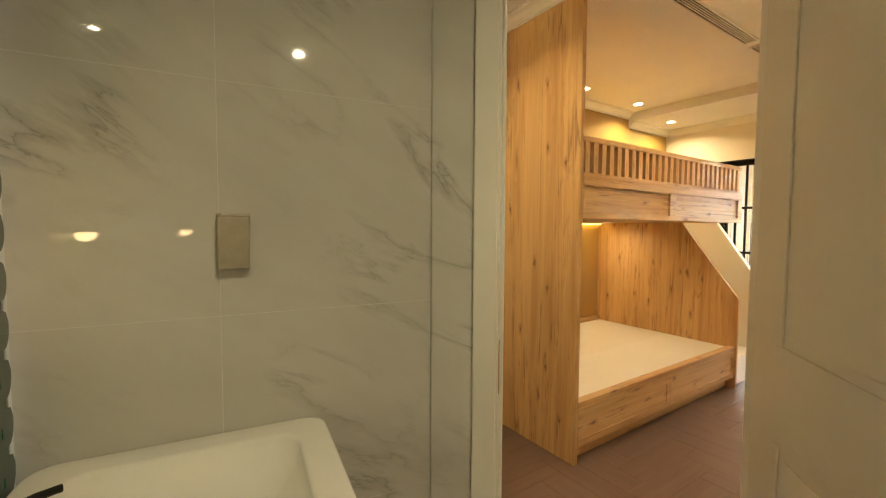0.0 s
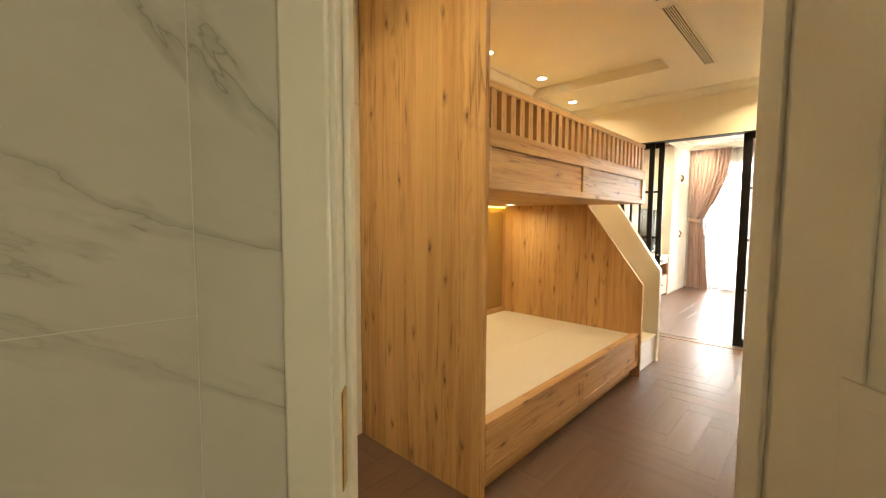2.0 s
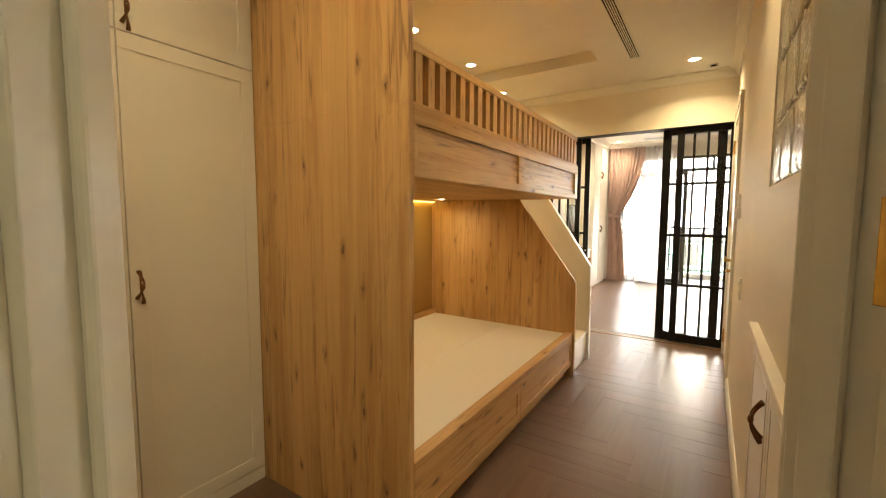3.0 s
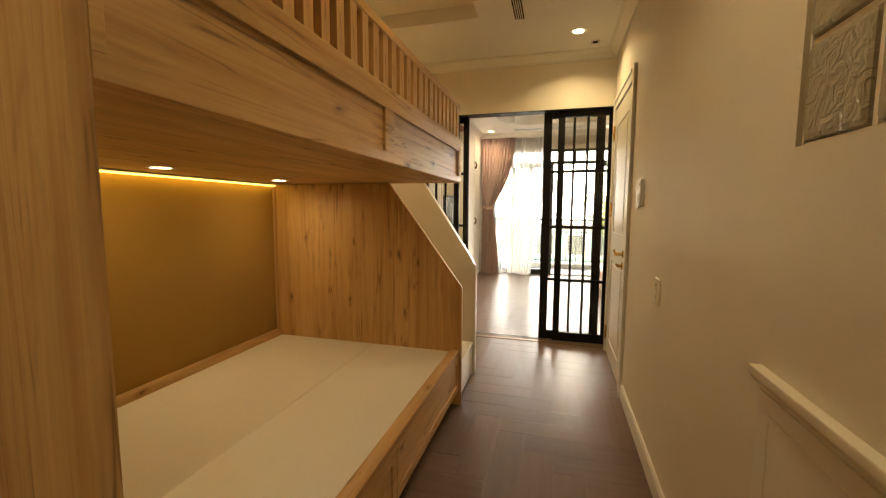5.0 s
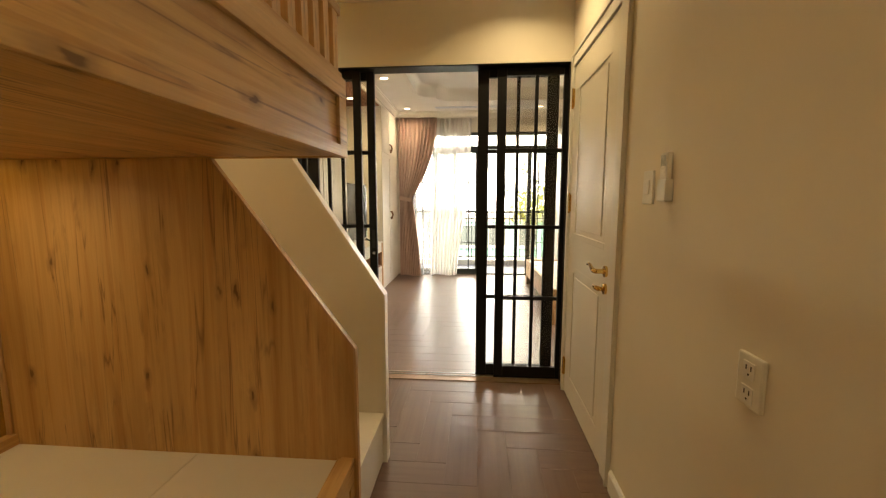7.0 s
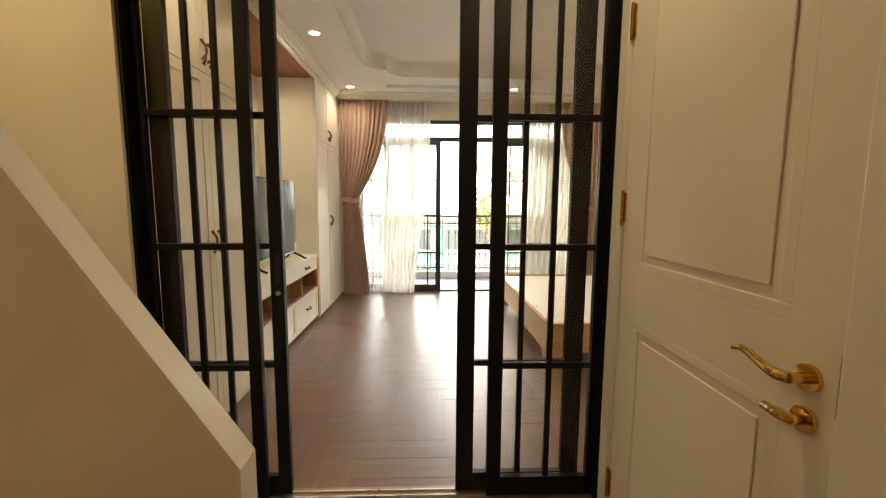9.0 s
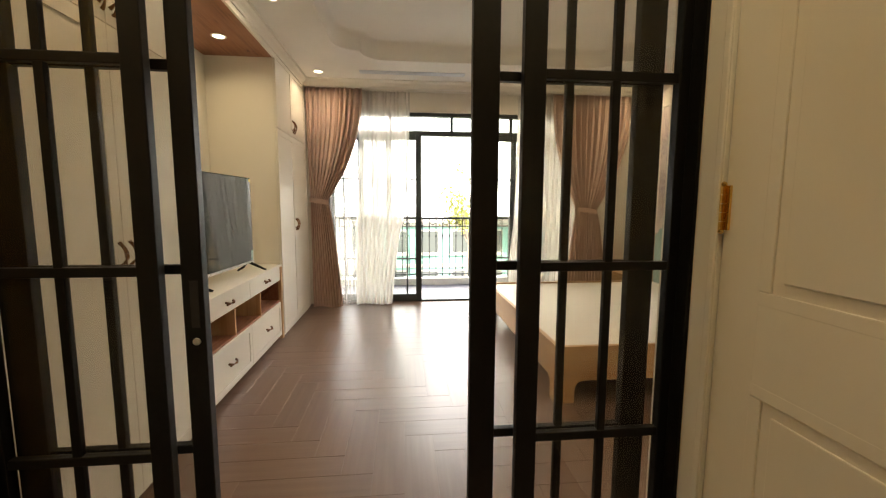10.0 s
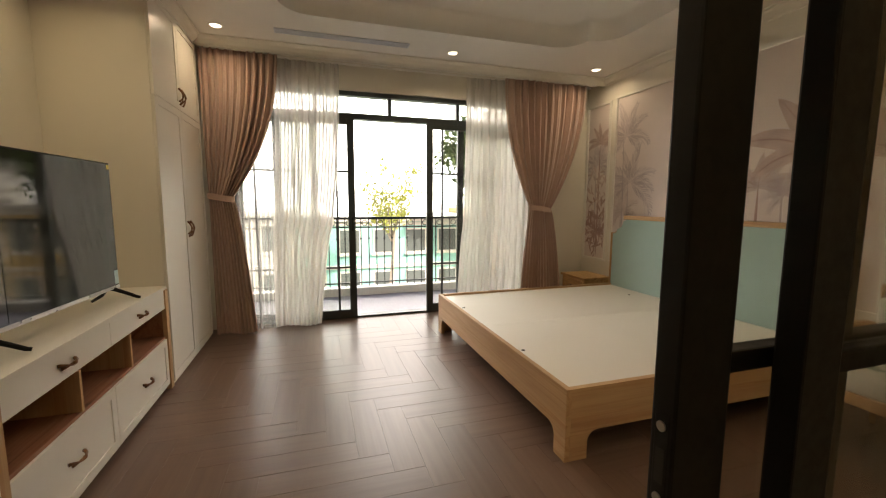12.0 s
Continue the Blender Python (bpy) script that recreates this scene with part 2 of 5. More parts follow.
BRASS = plain("polished brass", (0.83, 0.55, 0.16), 0.16, 1.0, 0.2, 30)
BRONZE = plain("antique bronze", (0.26, 0.125, 0.055), 0.34, 1.0, 0.5, 50)
STEEL = plain("satin steel", (0.55, 0.54, 0.52), 0.3, 1.0)
PLASTIC = plain("white plastic", (0.80, 0.78, 0.72), 0.35, 0, 0.03, 20)
# shade inside openings, put into the colour; also the sensor's dark lens
NEAR_BLACK = plain("near-black for shaded openings and a lens", (0.02, 0.018, 0.016), 0.8)
GOLDWALL = painted("mustard gold wall covering", (0.42, 0.27, 0.055), 0.6)
GOLD = fabric("mustard gold upholstery", (0.42, 0.225, 0.024), 500)
MAUVE = fabric("dusty mauve curtain cloth", (0.62, 0.43, 0.34), 350)
SHEER = sheer("white sheer voile", 0.62, 0.72)
VEIL = sheer("thin white voile", 0.18, 0.28)
MINT = fabric("mint green upholstery", (0.42, 0.58, 0.54), 500)
SCREEN = plain("glossy black screen", (0.012, 0.013, 0.014), 0.05, 0.0, 0.1, 3)
SCREEN.node_tree.nodes["Principled BSDF"].inputs["Specular IOR Level"].default_value = 0.85
LAMP_ON = glowing("lit warm lamp diffuser", (1.0, 0.86, 0.62), 4.0)
LED_ON = glowing("lit amber strip", (1.0, 0.66, 0.10), 1.4)
COOL_PAVE = plain("lavender-grey balcony tile", (0.36, 0.34, 0.38), 0.5)

# ---- building helpers ----
AT = {}


def box(bm, x0, y0, z0, x1, y1, z1, bevel=0.0, m=None):
    """A block between two corners, its edges bevelled."""
    r = bmesh.ops.create_cube(bm, size=1)
    c = Vector(((x0 + x1) / 2, (y0 + y1) / 2, (z0 + z1) / 2))
    d = (abs(x1 - x0), abs(y1 - y0), abs(z1 - z0))
    bmesh.ops.transform(bm, matrix=Matrix.Translation(c) @ Matrix.Diagonal((*d, 1)), verts=r["verts"])
    vs = r["verts"]
    if bevel:
        es = list({e for v in vs for e in v.link_edges})
        out = bmesh.ops.bevel(bm, geom=es, offset=min(bevel, min(d) * 0.45), segments=2, profile=0.6, affect="EDGES")
        vs = list({v for f in out["faces"] for v in f.verts} | {v for v in vs if v.is_valid})
    if m is not None:
        bmesh.ops.transform(bm, matrix=m, verts=list({v for v in vs if v.is_valid}))
    return bm


def block(*a, **k):
    return box(bmesh.new(), *a, **k)


def prism(points, axis, a, b, bevel=0.0):
    """A flat outline swept along an axis from a to b. For x the points are (y, z); for y (x, z); for z (x, y)."""
    bm = bmesh.new()
    def place(p, d):
        return {"x": (d, *p), "y": (p[0], d, p[1]), "z": (*p, d)}[axis]
    lo = [bm.verts.new(place(p, a)) for p in points]
    hi = [bm.verts.new(place(p, b)) for p in points]
    n = len(points)
    bm.faces.new(lo), bm.faces.new(list(reversed(hi)))
    for i in range(n):
        bm.faces.new((lo[i], hi[i], hi[(i + 1) % n], lo[(i + 1) % n]))
    bmesh.ops.recalc_face_normals(bm, faces=bm.faces)
    if bevel:
        bmesh.ops.bevel(bm, geom=bm.edges[:], offset=bevel, segments=2, profile=0.6, affect="EDGES")
    return bm


def rod(bm, p, q, r, seg=10, r2=None):
    p, q = Vector(p), Vector(q)
    m = Matrix.Translation((p + q) / 2) @ (q - p).to_track_quat("Z", "Y").to_matrix().to_4x4()
    bmesh.ops.create_cone(bm, cap_ends=True, segments=seg, radius1=r, radius2=r if r2 is None else r2, depth=(q - p).length, matrix=m)
    return bm


def tube(points, r, seg=8, radii=None):
    """A bent round bar through the points."""
    bm = bmesh.new()
    pts = [Vector(p) for p in points]
    rings = []
    for i, p in enumerate(pts):
        d = (pts[min(i + 1, len(pts) - 1)] - pts[max(i - 1, 0)]).normalized()
        q = d.to_track_quat("Z", "Y").to_matrix()
        rr = radii[i] if radii else r
        rings.append([bm.verts.new(p + q @ Vector((rr * math.cos(2 * math.pi * k / seg), rr * math.sin(2 * math.pi * k / seg), 0))) for k in range(seg)])
    for a, b in zip(rings, rings[1:]):
        for k in range(seg):
            bm.faces.new((a[k], a[(k + 1) % seg], b[(k + 1) % seg], b[k]))
    bm.faces.new(rings[0]), bm.faces.new(rings[-1])
    bmesh.ops.recalc_face_normals(bm, faces=bm.faces)
    return bm


def thing(name, at, label, category, group="", kind=""):
    ob = new(name)
    ob.empty_display_size = 0.1
    ob.location = at
    AT[ob.name] = Vector(at)
    return tagged(ob, label, category, group, kind)


def part(name, bm, mat, parent=None, label="", smooth=False):
    """Links a bmesh, given in world places, as one mesh under a thing or part."""
    me = bpy.data.meshes.new(name)
    o = AT[parent.name] if parent is not None else Vector((0, 0, 0))
    bmesh.ops.translate(bm, verts=bm.verts, vec=-o)
    bm.to_mesh(me)
    bm.free()
    me.materials.append(mat)
    if smooth:
        for p in me.polygons:
            p.use_smooth = True
    ob = new(name, me)
    if parent is not None:
        ob.parent = parent
        AT[ob.name] = o
    else:
        AT[ob.name] = Vector((0, 0, 0))
    return tagged(ob, label)


def structure(name, bm, mat, label, category):
    return tagged(part(name, bm, mat), label, category, kind="structure")

# ---- structure ----
YR, YB = 1.045, 3.53          # corridor wall, wall behind the bunk
XW0, XW1 = 6.50, 6.66        # wall with the sliding doors
YE = -1.29                   # wall behind the double bed
XF = 10.80                   # window wall
LOW, HIGH, RIM = 2.69, 2.79, 2.735

structure("floor", block(0.3, -1.6, -0.2, 10.9, 3.9, -0.0018), GROUT, "dark brown wood-look porcelain planks laid in herringbone", "floor")

corridor = thing("wall_corridor", (4.5, 0.98, 0), "cream painted corridor wall with a door and glass blocks", "wall", kind="structure")
for a in ((2.52, 0, 2.73, 2.9), (3.53, 0, 5.56, 2.9), (6.42, 0, XW0, 2.9), (2.73, 0, 3.53, 1.413), (2.73, 2.213, 3.53, 2.9), (5.56, 2.18, 6.42, 2.9)):
    part("wall_section", block(a[0], 0.92, a[1], a[2], YR, a[3]), WALL, corridor)
bm = bmesh.new()
box(bm, 1.68, YB, 0, XW0, YB + 0.15, 2.95)
structure("wall_behind_bunk", bm, GOLDWALL, "mustard gold wall behind the bunk bed", "wall")
structure("wall_wardrobe_side", block(1.68, 1.86, 0, 1.80, YB, 2.95), WALL, "cream painted wall beside the wardrobe", "wall")
bm = bmesh.new()
box(bm, XW0, YE - 0.15, 0, XW1, YR, 2.95), box(bm, XW0, 2.93, 0, XW1, 3.75, 2.95), box(bm, XW0, YR, 2.205, XW1, 2.93, 2.95)
structure("wall_sliding_doors", bm, WALL, "cream painted wall over the sliding doors", "wall")
structure("wall_headboard", block(XW1, YE - 0.15, 0, XF + 0.2, YE, 2.95), WALL2, "ivory painted wall behind the double bed", "wall")
structure("wall_tv_niche", block(XW1, 3.62, 0, XF + 0.2, 3.77, 2.95), WALL2, "ivory painted wall behind the television", "wall")
bm = bmesh.new()
box(bm, XF, YE - 0.15, 0, XF + 0.2, -0.45, 2.95), box(bm, XF, 2.85, 0, XF + 0.2, 3.77, 2.95), box(bm, XF, -0.45, 2.46, XF + 0.2, 2.85, 2.95)
structure("wall_window", bm, WALL2, "ivory painted wall round the balcony door", "wall")

# ceilings
bm = bmesh.new()
box(bm, 1.6, 0.9, LOW, XW0, 2.11, LOW + 0.3), box(bm, 5.62, 2.11, LOW, XW0, 3.7, LOW + 0.3), box(bm, 1.6, 2.11, HIGH, 5.62, 3.7, HIGH + 0.18)
structure("ceiling", bm, CEIL, "white plaster ceiling with a recessed tray above the bunk", "ceiling")


def tray_outline(x0, y0, x1, y1, r, n=10):
    """A rectangle whose corners step in: two outward quarter rounds that meet in an inner cusp."""
    pts = []
    for cx, cy, sx, sy in ((x1, y1, -1, -1), (x0, y1, 1, -1), (x0, y0, 1, 1), (x1, y0, -1, 1)):
        c = [(cx + sx * (r - r * math.cos(a)), cy + sy * (2 * r - r * math.sin(a))) for a in [math.pi / 2 * i / n for i in range(n + 1)]]
        c += [(cx + sx * (2 * r - r * math.sin(a)), cy + sy * (r - r * math.cos(a))) for a in [math.pi / 2 * (1 - i / n) for i in range(1, n + 1)]]
        if (sx, sy) in ((1, -1), (-1, 1)):
            c.reverse()
        pts.append(c)
    return [p for c in pts for p in c]


def inset_by(outline, d):
    """The outline moved inwards by d, each corner along its bisector."""
    out, n = [], len(outline)
    for i in range(n):
        a, p, b = (Vector(outline[(i + k) % n]) for k in (-1, 0, 1))
        u, w = (p - a).normalized(), (b - p).normalized()
        m = (Vector((-u.y, u.x)) + Vector((-w.y, w.x))).normalized()
        out.append(tuple(p + m * d / max(0.6, m.dot(Vector((-w.y, w.x))))))
    return out


def ceiling_with_tray(x0, y0, x1, y1, outline, low, high):
    """The room's ceiling: a lower rim with a shaped hole, a lip, a cove that bends into the raised field."""
    bm = bmesh.new()
    outer = [bm.verts.new((*p, low)) for p in ((x1, y1), (x0, y1), (x0, y0), (x1, y0))]
    inner = [bm.verts.new((*p, low)) for p in outline]
    rise, reach = high - low - 0.06, 0.06
    steps = [math.pi / 2 * k / 6 for k in range(7)]
    rings = [[bm.verts.new((*p, low + 0.06 + rise * math.sin(a))) for p in inset_by(outline, reach * (1 - math.cos(a)))] for a in steps]
    eo = [bm.edges.new((outer[i], outer[(i + 1) % 4])) for i in range(4)]
    n = len(inner)
    ei = [bm.edges.new((inner[i], inner[(i + 1) % n])) for i in range(n)]
    bmesh.ops.triangle_fill(bm, edges=eo + ei, use_beauty=True)
    for a, b in zip([inner] + rings, rings):
        for i in range(n):
            bm.faces.new((a[i], a[(i + 1) % n], b[(i + 1) % n], b[i])).smooth = a is not inner
    bm.faces.new(rings[-1])
    lid = [bm.verts.new((*p, high + 0.15)) for p in ((x1, y1), (x0, y1), (x0, y0), (x1, y0))]
    bm.faces.new(lid)
    for i in range(4):
        bm.faces.new((outer[i], outer[(i + 1) % 4], lid[(i + 1) % 4], lid[i]))
    bmesh.ops.recalc_face_normals(bm, faces=bm.faces)
    return bm


def clean(points):
    out = []
    for p in points:
        if not out or (Vector(p) - Vector(out[-1])).length > 1e-4:
            out.append(p)
    if (Vector(out[0]) - Vector(out[-1])).length < 1e-4:
        out.pop()
    return out


TRAY = clean(tray_outline(7.35, -0.59, 9.79, 2.48, 0.235))
structure("ceiling_bedroom", ceiling_with_tray(XW1 - 0.02, YE - 0.1, XF + 0.1, 3.7, TRAY, RIM, RIM + 0.17), CEIL, "white plaster ceiling with a shaped recessed tray", "ceiling")

CROWN = [(0, 0), (0, -0.075), (0.012, -0.075), (0.016, -0.06), (0.03, -0.045), (0.05, -0.03), (0.062, -0.014), (0.078, -0.012), (0.078, 0)]


def crown(name, axis, a, b, wall, sign, top):
    """A run of crown moulding along an axis, on the wall plane given, facing sign."""
    pts = [(wall + sign * p, top + q) for p, q in CROWN]
    return structure(name, prism(pts, axis, a, b), TRIM, "white plaster crown moulding", "trim")


crown("trim_crown_1", "x", 2.62, XW0, YR, 1, LOW)
crown("trim_crown_2", "y", YR, 3.5, XW0, -1, LOW)
crown("trim_crown_3", "x", 2.93, 5.62, YB, -1, HIGH)
crown("trim_crown_4", "y", 2.105, 3.02, 2.895, -1, HIGH)
crown("trim_crown_5", "x", 1.80, 2.895, 3.02, -1, HIGH)
crown("trim_crown_6", "x", 5.62, XW0, YB, -1, LOW)
crown("trim_crown_7", "x", XW1, 10.50, 3.005, -1, RIM)
crown("trim_crown_8", "x", XW1, 10.50, YE, 1, RIM)
crown("trim_crown_9", "y", YE, 3.005, XW1, 1, RIM)
# the valance above the curtains
structure("curtain_valance", prism([(10.49, RIM), (10.42, RIM), (10.42, RIM - 0.012), (10.46, RIM - 0.03), (10.475, RIM - 0.06), (10.478, RIM - 0.078), (10.49, RIM - 0.078)], "y", YE, 3.005), TRIM, "white plaster moulding before the curtain recess", "trim")


def baseboard(name, axis, a, b, wall, sign):
    pts = [(wall, 0), (wall + sign * 0.014, 0), (wall + sign * 0.014, 0.085), (wall + sign * 0.006, 0.10), (wall, 0.10)]
    return structure(name, prism(pts, axis, a, b), TRIM, "white painted baseboard", "baseboard")


baseboard("baseboard_1", "x", 3.592, 5.43, YR, 1)
baseboard("baseboard_2", "x", XW1, 10.78, YE, 1)
baseboard("baseboard_3", "y", YE, 1.0, XW1, 1)
baseboard("baseboard_4", "y", 2.97, 3.5, XW0, -1)

# ---- bathroom ----
DIAG = Matrix.Translation((1.855, 1.606, 0)) @ Matrix.Rotation(radians(-45), 4, "Z")  # x along the doorway wall, y towards the bedroom


DW = 0.752  # clear width of the bathroom doorway


def diag(*a, bevel=0.0):
    return block(*a, bevel=bevel, m=DIAG)


MARB = Matrix.Translation((1.680, 1.723, 0)) @ Matrix.Rotation(radians(-8), 4, "Z")  # x along the marble wall, y into it
structure("wall_marble", block(-1.15, 0.0007, 0, 0.0, 0.15, 2.6, m=MARB), WHITEGROUT, "bathroom wall faced with glossy marble tiles", "wall")
structure("wall_green_tiles", block(0.53, -1.2, 0, 0.655, 1.862, 2.6), WHITEGROUT, "bathroom wall with green fish-scale tiles", "wall")
# unseen walls and ceiling run on past the glass blocks to keep sunlight out
structure("wall_bathroom_back", block(0.55, -1.35, 0, 3.85, -1.2, 2.6), MARBLE, "bathroom wall of glossy marble tiles", "wall")
structure("wall_bathroom_end", block(3.70, -1.2, 0, 3.85, 0.92, 2.6), MARBLE, "unseen marble-faced wall added to close off the space behind the glass blocks", "wall")
structure("ceiling_bathroom", prism([(0.5, -1.4), (3.9, -1.4), (3.9, 0.98), (1.83, 1.72), (1.70, 1.88), (0.5, 2.02)], "z", 2.55, 2.7), CEIL, "white bathroom ceiling", "ceiling")
bm = bmesh.new()
box(bm, -0.30, -0.049, 0, -0.02, 0.046, 2.9, m=DIAG), box(bm, DW + 0.026, -0.049, 0, 0.98, 0.046, 2.9, m=DIAG), box(bm, -0.02, -0.049, 2.30, DW + 0.026, 0.046, 2.9, m=DIAG)
structure("wall_bathroom_door", bm, WALL, "cream angled wall round the bathroom door", "wall")


def marble_slabs():
    tiles = []
    rows = [(0.0, 0.5477)] + [(0.5493 + 0.61 * i, 1.1577 + 0.61 * i) for i in range(3)] + [(2.3793, 2.55)]
    for z0, z1 in rows:
        for x0, x1 in ((-1.03, -0.6208), (-0.6192, -0.0208), (-0.0192, 0.0)):
            tiles.append(block(x0, 0.0, z0, x1, 0.012, z1, bevel=0.0006, m=MARB))
    for z0, z1 in ((0.0, 0.5483), (0.5487, 2.55)):
        tiles.append(diag(-0.215, -0.061, z0, -0.078, -0.0485, z1, bevel=0.0006))
    return tiles


marble_wall = bpy.data.objects["wall_marble"]
for t in marble_slabs():
    part("tile", t, MARBLE, marble_wall)


def scale_tile():
    """A fish-scale tile, rounded below, in the plane x = 0."""
    w, h = 0.072, 0.085
    pts = [(0, h * 0.5), (w * 0.3, h * 0.42), (w * 0.5, h * 0.1)]
    pts += [(w * 0.5 * math.cos(a), -h * 0.05 - h * 0.5 * math.sin(a)) for a in [math.pi * i / 8 for i in range(9)]]
    pts += [(-w * 0.5, h * 0.1), (-w * 0.3, h * 0.42)]
    bm = prism([(p[0] * 0.94, p[1] * 0.94) for p in clean(pts)], "x", 0, 0.009)
    me = bpy.data.meshes.new("scale_tile")
    bm.to_mesh(me)
    bm.free()
    me.materials.append(GREEN)
    return me


scale = scale_tile()
green_wall = bpy.data.objects["wall_green_tiles"]
for row in range(36):
    for col in range(6):
        ob = new("scale_tile", scale)
        ob.parent = green_wall
        ob.location = (0.654, 1.825 - 0.075 * col - (0.0375 if row % 2 else 0), 0.55 + row * 0.052)

# bathroom door frame
frame_1 = thing("bathroom_door_frame", (1.8675, 1.6185, 0), "cream painted door frame of the bathroom", "door frame", kind="structure")
for nm, a in (("jamb", (-0.022, -0.060, 0, 0.002, 0.052, 2.30)), ("jamb", (DW, -0.060, 0, DW + 0.026, 0.052, 2.30)), ("head", (0.002, -0.060, 2.27, DW, 0.052, 2.30))):
    part(nm, diag(*a, bevel=0.002), TRIM, frame_1)
for nm, a in (("casing", (-0.078, -0.079, 0, -0.006, -0.060, 2.36)), ("casing", (DW + 0.01, -0.079, 0, DW + 0.085, -0.060, 2.36)), ("casing", (-0.006, -0.079, 2.285, DW + 0.01, -0.060, 2.36)),
              ("casing", (-0.07, 0.046, 0, -0.004, 0.062, 2.36)), ("casing", (DW + 0.006, 0.046, 0, DW + 0.075, 0.062, 2.36)), ("casing", (-0.004, 0.046, 2.285, DW + 0.006, 0.062, 2.36)),
              ("stop", (0.002, -0.012, 0, 0.014, 0.03, 2.27)), ("stop", (DW - 0.012, -0.012, 0, DW, 0.03, 2.27))):
    part(nm, diag(*a, bevel=0.004), TRIM, frame_1)
part("strike_plate", diag(0.001, -0.048, 0.86, 0.0045, -0.018, 1.03, bevel=0.001), BRASS, frame_1, "brass strike plate")


def panel_door(name, at, m, width, height, label, gold_at=None):
    """A moulded two-panel door leaf, hinged at x = 0, face at y = 0 to -0.04, placed by m."""
    leaf = thing(name, at, label, "door", kind="structure")
    part("slab", block(0, -0.034, 0.008, width, -0.006, height, bevel=0.002, m=m), DOOR, leaf)
    s = 0.115
    for z0, z1 in ((0.13, 0.885), (1.075, height - 0.13)):
        for sgn, y in ((1, -0.006), (-1, -0.034)):
            # frame of the raised field: stepped moulding, then a proud field
            bm = bmesh.new()
            for a in ((s - 0.004, z0 - 0.004, width - s + 0.004, z0 + 0.028), (s - 0.004, z1 - 0.028, width - s + 0.004, z1 + 0.004), (s - 0.004, z0 + 0.028, s + 0.028, z1 - 0.028), (width - s - 0.028, z0 + 0.028, width - s + 0.004, z1 - 0.028)):
                box(bm, a[0], min(y, y + sgn * 0.0065), a[1], a[2], max(y, y + sgn * 0.0065), a[3], bevel=0.006, m=m)
            part("panel_moulding", bm, DOOR, leaf)
            part("field", block(s + 0.055, min(y, y + sgn * 0.006), z0 + 0.055, width - s - 0.055, max(y, y + sgn * 0.006), z1 - 0.055, bevel=0.005, m=m), DOOR, leaf)
    for y in ((-0.006, 0.0), (-0.040, -0.034)):
        for a in ((0, 0.008, s, height), (width - s, 0.008, width, height), (s, 0.008, width - s, 0.13), (s, 0.885, width - s, 1.075), (s, height - 0.13, width - s, height)):
            part("stile" if a[3] - a[1] > 1 else "rail", block(a[0], y[0], a[1], a[2], y[1], a[3], bevel=0.0006, m=m), DOOR, leaf)
    return leaf


def hinge(parent, m, z):
    bm = bmesh.new()
    box(bm, -0.018, -0.003, z - 0.055, 0.020, 0.0035, z + 0.055, bevel=0.001, m=m)
    h = part("hinge", bm, BRASS, parent, "brass butt hinge")
    bm = bmesh.new()
    for i in range(5):
        p, q = m @ Vector((-0.001, 0.007, z - 0.055 + i * 0.022)), m @ Vector((-0.001, 0.007, z - 0.034 + i * 0.022))
        rod(bm, p, q, 0.0068)
    for s in (-1, 1):
        bmesh.ops.create_uvsphere(bm, u_segments=8, v_segments=6, radius=0.0072, matrix=Matrix.Translation(m @ Vector((-0.001, 0.007, z + s * 0.058))))
    part("knuckle", bm, BRASS, h)
    return h


# open bathroom door leaf, at right angles to its frame
LEAF = DIAG @ Matrix.Translation((DW + 0.002, -0.066, 0)) @ Matrix.Rotation(radians(-94), 4, "Z")
bath_leaf = panel_door("bathroom_door", (2.4, 1.1, 0), LEAF, 0.755, 2.26, "open cream panelled bathroom door")
HB = DIAG @ Matrix.Translation((DW, -0.052, 0)) @ Matrix.Rotation(radians(90), 4, "Z")
for z in (0.30, 1.275, 1.95):
    bm = block(-0.02, -0.001, z - 0.058, 0.022, 0.004, z + 0.058, bevel=0.001, m=HB)
    h = part("hinge", bm, BRASS, bath_leaf, "brass hinge leaf with three screws")
    bm = bmesh.new()
    for dz in (-0.042, 0, 0.042):
        rod(bm, HB @ Vector((0.004, 0.003, z + dz)), HB @ Vector((0.004, 0.0055, z + dz)), 0.005)
    part("screw", bm, BRASS, h)

# basin on the marble wall
basin = thing("wash_basin", (0.97, 1.55, 0), "white glazed ceramic wash basin with a rounded corner", "wash basin")


def rounded_rect(x0, y0, x1, y1, r, n=6):
    pts = []
    for cx, cy, a0 in ((x1 - r, y1 - r, 0), (x0 + r, y1 - r, 90), (x0 + r, y0 + r, 180), (x1 - r, y0 + r, 270)):
        for i in range(n + 1):
            a = radians(a0 + 90 * i / n)
            pts.append((cx + r * math.cos(a), cy + r * math.sin(a)))
    return pts


